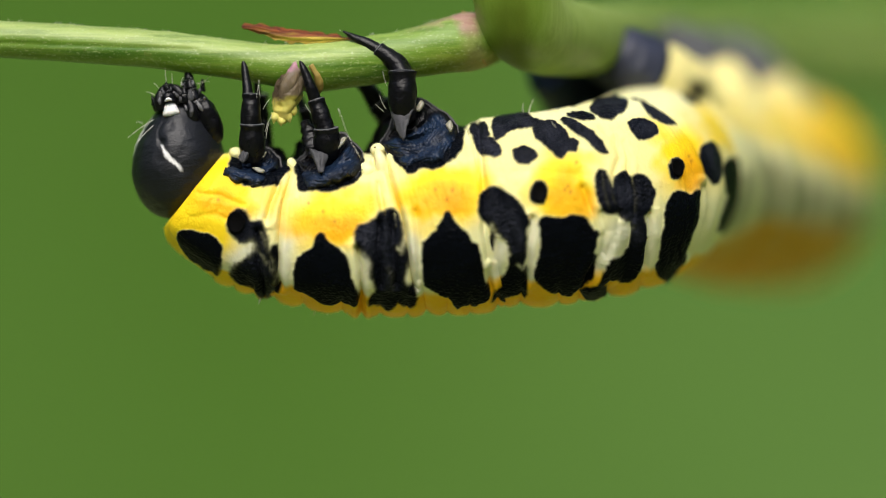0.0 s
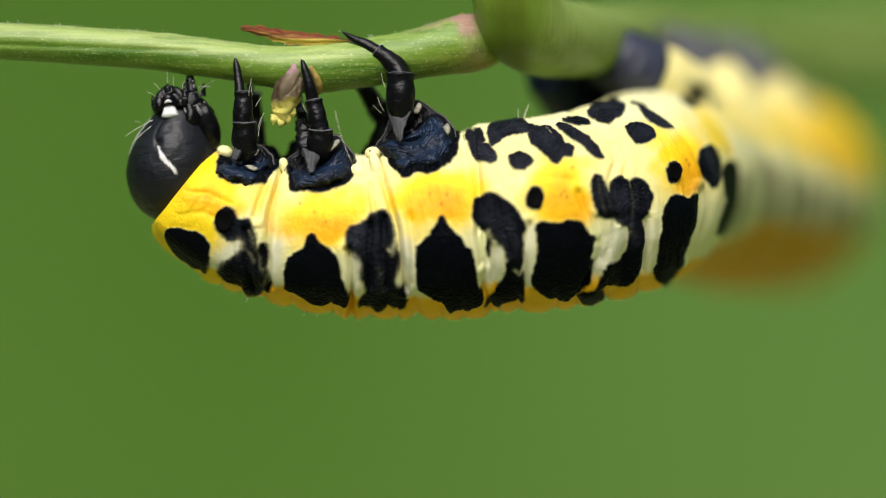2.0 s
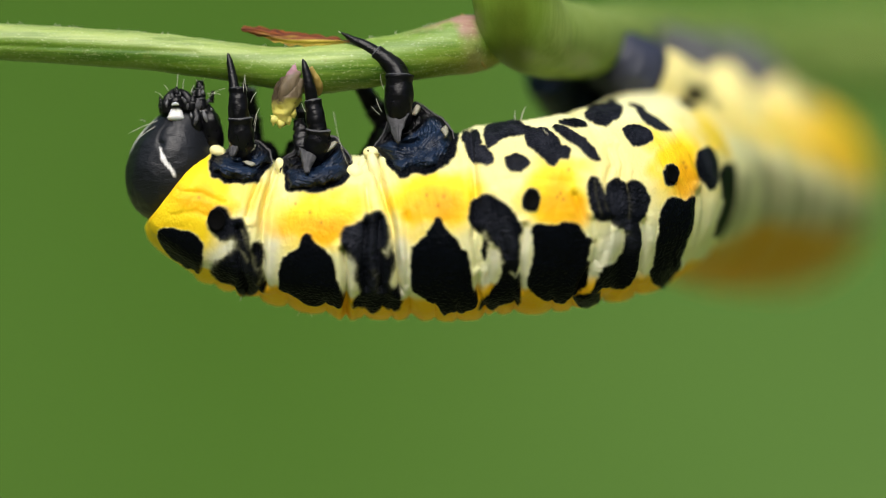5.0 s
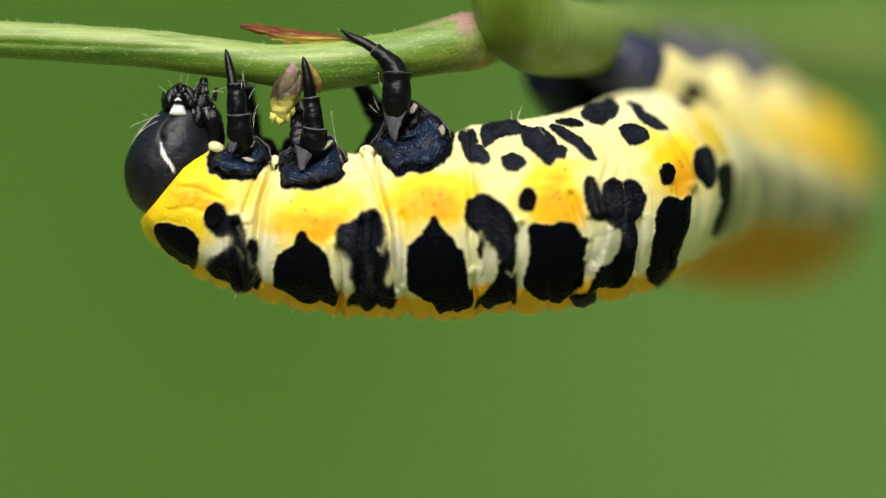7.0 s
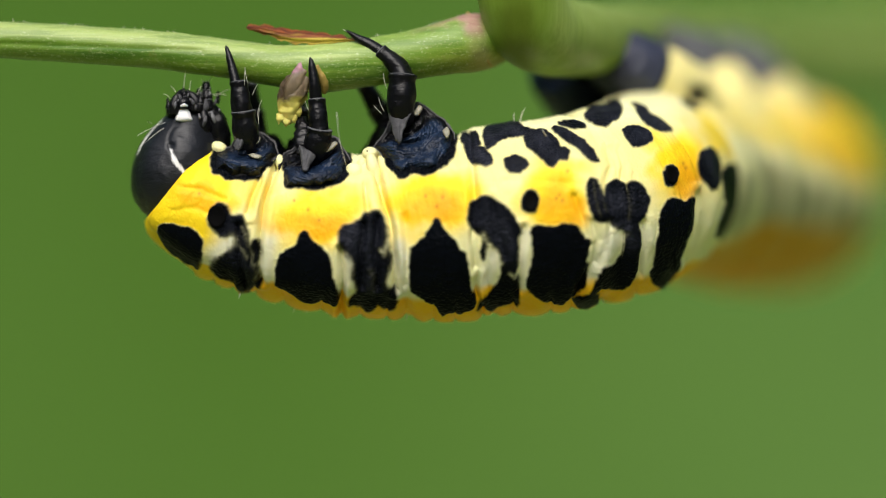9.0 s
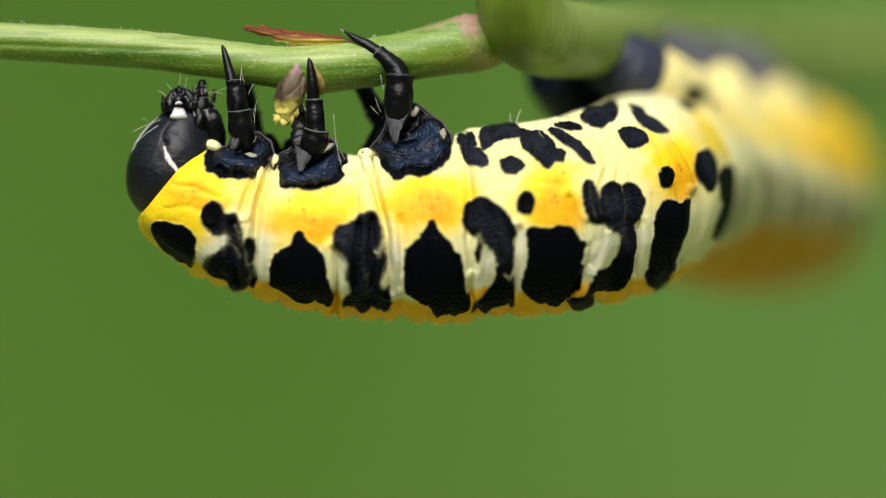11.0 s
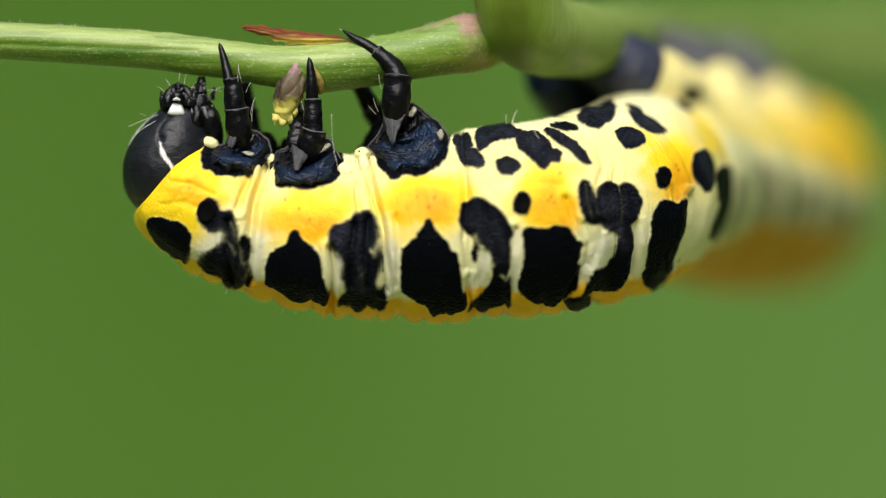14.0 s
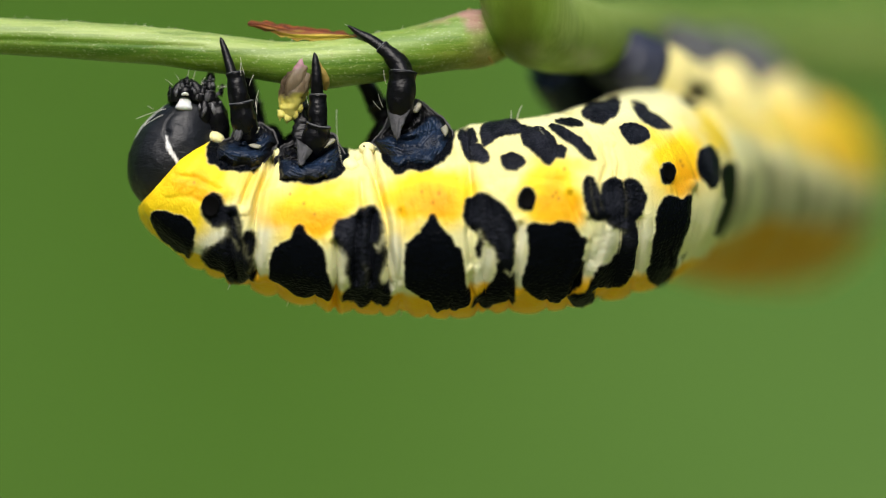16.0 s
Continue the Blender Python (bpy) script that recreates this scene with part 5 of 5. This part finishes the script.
RING_MOVES.append([(7.5, -6, -0.8), (7, -6, -1), (8, -5, -0.9), (7, -4, -0.8), (7, -3.5, -0.7), (6, -2.5, -0.7), (5, -1.5, -0.6), (4, -2, -0.5), (3, -3, -0.4), (1.5, 0, -0.3), (0, 0, -0.1), (-1, 0.5, 0), (-2, 1, 0), (-3, 1, 0), (-4, 0.5, 0.2), (-5, 2, 0.3), (-5.5, 2.5, 0.3), (-6, 2.5, 0.4), (-6.5, 2, 0.4), (-7, 2, 0.4), (-7.5, 2, 0.6), (-7.5, 2, 0.7), (-8, 2.5, 0.6), (-7.5, 3, 0.4), (-7.5, 3.5, 0.4)])
HEAD_MOVES = [(0.3, 0.2, -14.1, 0), (1.4, -0.4, -11.3, 0), (2.2, -1, -11.3, 0), (-1, -0.3, -11.3, 0), (-4.8, 0.9, -9.8, 0), (-6, -1, -8.5, 0), (-7.4, 0, -8.5, 0), (-8.1, 0.6, -8.5, 0), (-3.2, 5.1, -6.4, 0), (-1.9, 0.1, -0.8, 0), (0, 0, 0, 0), (2.2, 8, -3.5, 6), (1, 10.7, -3.9, 8), (-2.3, 9.9, -3.6, 8), (-2.8, 9.1, -3.9, 7), (-6.9, 1.9, -2.4, 4), (-7.4, 1.1, -2.1, 3), (-6.8, 0, -2.1, 2), (-6.8, -1.5, -2.1, 2), (-8.5, -2.2, -0.5, 2), (-8.4, -3, -0.5, 2), (-8.8, -4.6, -0.5, 2), (-7.7, -5.3, -0.5, 2), (-5.4, -4.5, 2.2, 2), (-6.9, -5.7, 2.2, 2)]
LEG_MOVES = {}
LEG_MOVES["first"] = [(18.6, 17.4, 3.3), (17, 14.4, 3.5), (14.1, 13.2, 3.5), (10.5, 11.8, 3.3), (6.9, 10.5, 2.9), (3.8, 9.2, 2.8), (1.4, 8.3, 2.6), (-0.3, 7.7, 2.4), (-0.2, 4.6, 1.5), (1.6, 0.8, -0), (0.5, 0.1, -0.3), (0.6, -0.7, -1.3), (0.2, -2.4, -1.6), (-0.9, -4.9, -2), (-1.7, -6.9, -3.4), (-4.1, -10.2, -3.1), (-4.8, -10.3, -2.7), (-5, -11.3, -3), (-5.3, -12, -3.1), (-6.1, -11.7, -3.1), (-6.1, -12.1, -3.3), (-6.7, -12.7, -3.2), (-6.5, -13.9, -4.1), (-6.1, -15.4, -5.3), (-5.9, -16.9, -6.2)]
LEG_MOVES["second"] = [(18.3, -1, -11.4), (15.6, -2, -9.8), (13.3, -1.7, -8.3), (11, -1.8, -7), (9.2, -1.6, -5.6), (7.9, -1.7, -4.7), (6.7, -1.9, -4.1), (5.7, -1.9, -3.6), (5.2, -1.9, -3.4), (1.4, -0.7, -0.7), (0.1, -0.2, -0), (-0.9, -0.3, 0.6), (-1.5, -0.2, 1.3), (-2.7, -0, 1.8), (-3.9, 0.4, 2), (-5.4, 0.8, 4.3), (-6.1, 1.2, 4.9), (-6.5, 1.3, 5.2), (-6.6, 0.9, 5.1), (-7.3, 1, 5.2), (-7.8, 1.2, 5.8), (-8.5, 1.3, 6.6), (-8.8, 1.6, 6.8), (-8.5, 1.2, 6.7), (-9, -0.2, 6.4)]
LEG_MOVES["third"] = [(11.1, -3.3, -3.1), (10.1, -3.7, -2.9), (8.6, -2.9, -2.4), (7.7, -2.4, -2), (7.5, -2.6, -1.8), (6.7, -2.5, -1.7), (5.8, -1.8, -1.6), (4.9, -1.5, -1.4), (4.4, -1.5, -1.3), (1.2, -0.9, -0.4), (-0.1, -0, -0), (-1.2, 0.6, 0.3), (-1.7, 0.8, 0.5), (-2.9, 0.9, 0.7), (-4.3, 1.4, 0.9), (-5.2, 1.3, 1.6), (-6.5, 2.2, 1.9), (-7.4, 2.4, 2.1), (-7.1, 1.9, 2), (-7.6, 2.4, 2.2), (-7.7, 2.3, 2.2), (-8, 2.3, 2.3), (-8.5, 2.8, 2.6), (-9.1, 2.8, 2.8), (-9.2, 1.8, 2.6)]


def moved(pivot, du, dv, turn=0.0, swing=0.0):
    """A pose in the caterpillar's space: its pivot shifted and turned in the elevation, degrees clockwise; swing turns its face to the right."""
    q = P(pivot[0] + du, pivot[1] + dv, pivot[2]) - P(*BODY_AT)
    return pose(q.x, q.y, q.z, 0, turn, swing)


def motions():
    for i, (ob, pivot) in enumerate(SEGMENTS):
        rows = RING_MOVES[min(i, 5)]
        ease = 1.0 if i < 6 else max(0.1, 0.7 - 0.15 * (i - 6))
        walk(ob, [(t, moved(pivot, a * ease, b * ease, turn if i < 6 else 0)) for t, (a, b, turn) in zip(TIMES, rows)])
    walk(HEAD, [(t, moved(HEAD_AT, *row)) for t, row in zip(TIMES, HEAD_MOVES)])
    for key, rows in LEG_MOVES.items():
        for name, ease in ((key, 1.0), (key + "_far", 0.9)):
            ob, at = legs[name]
            walk(ob, [(t, moved(at, a * ease, b * ease, turn * ease)) for t, (a, b, turn) in zip(TIMES, rows)])
    for (ob, at), ease in zip(PROLEGS, (0.8, 0.4, 0.6, 0.4)):
        walk(ob, [(t, moved(at, a * ease, b * ease)) for t, (a, b, _) in zip(TIMES, RING_MOVES[5])])


motions()
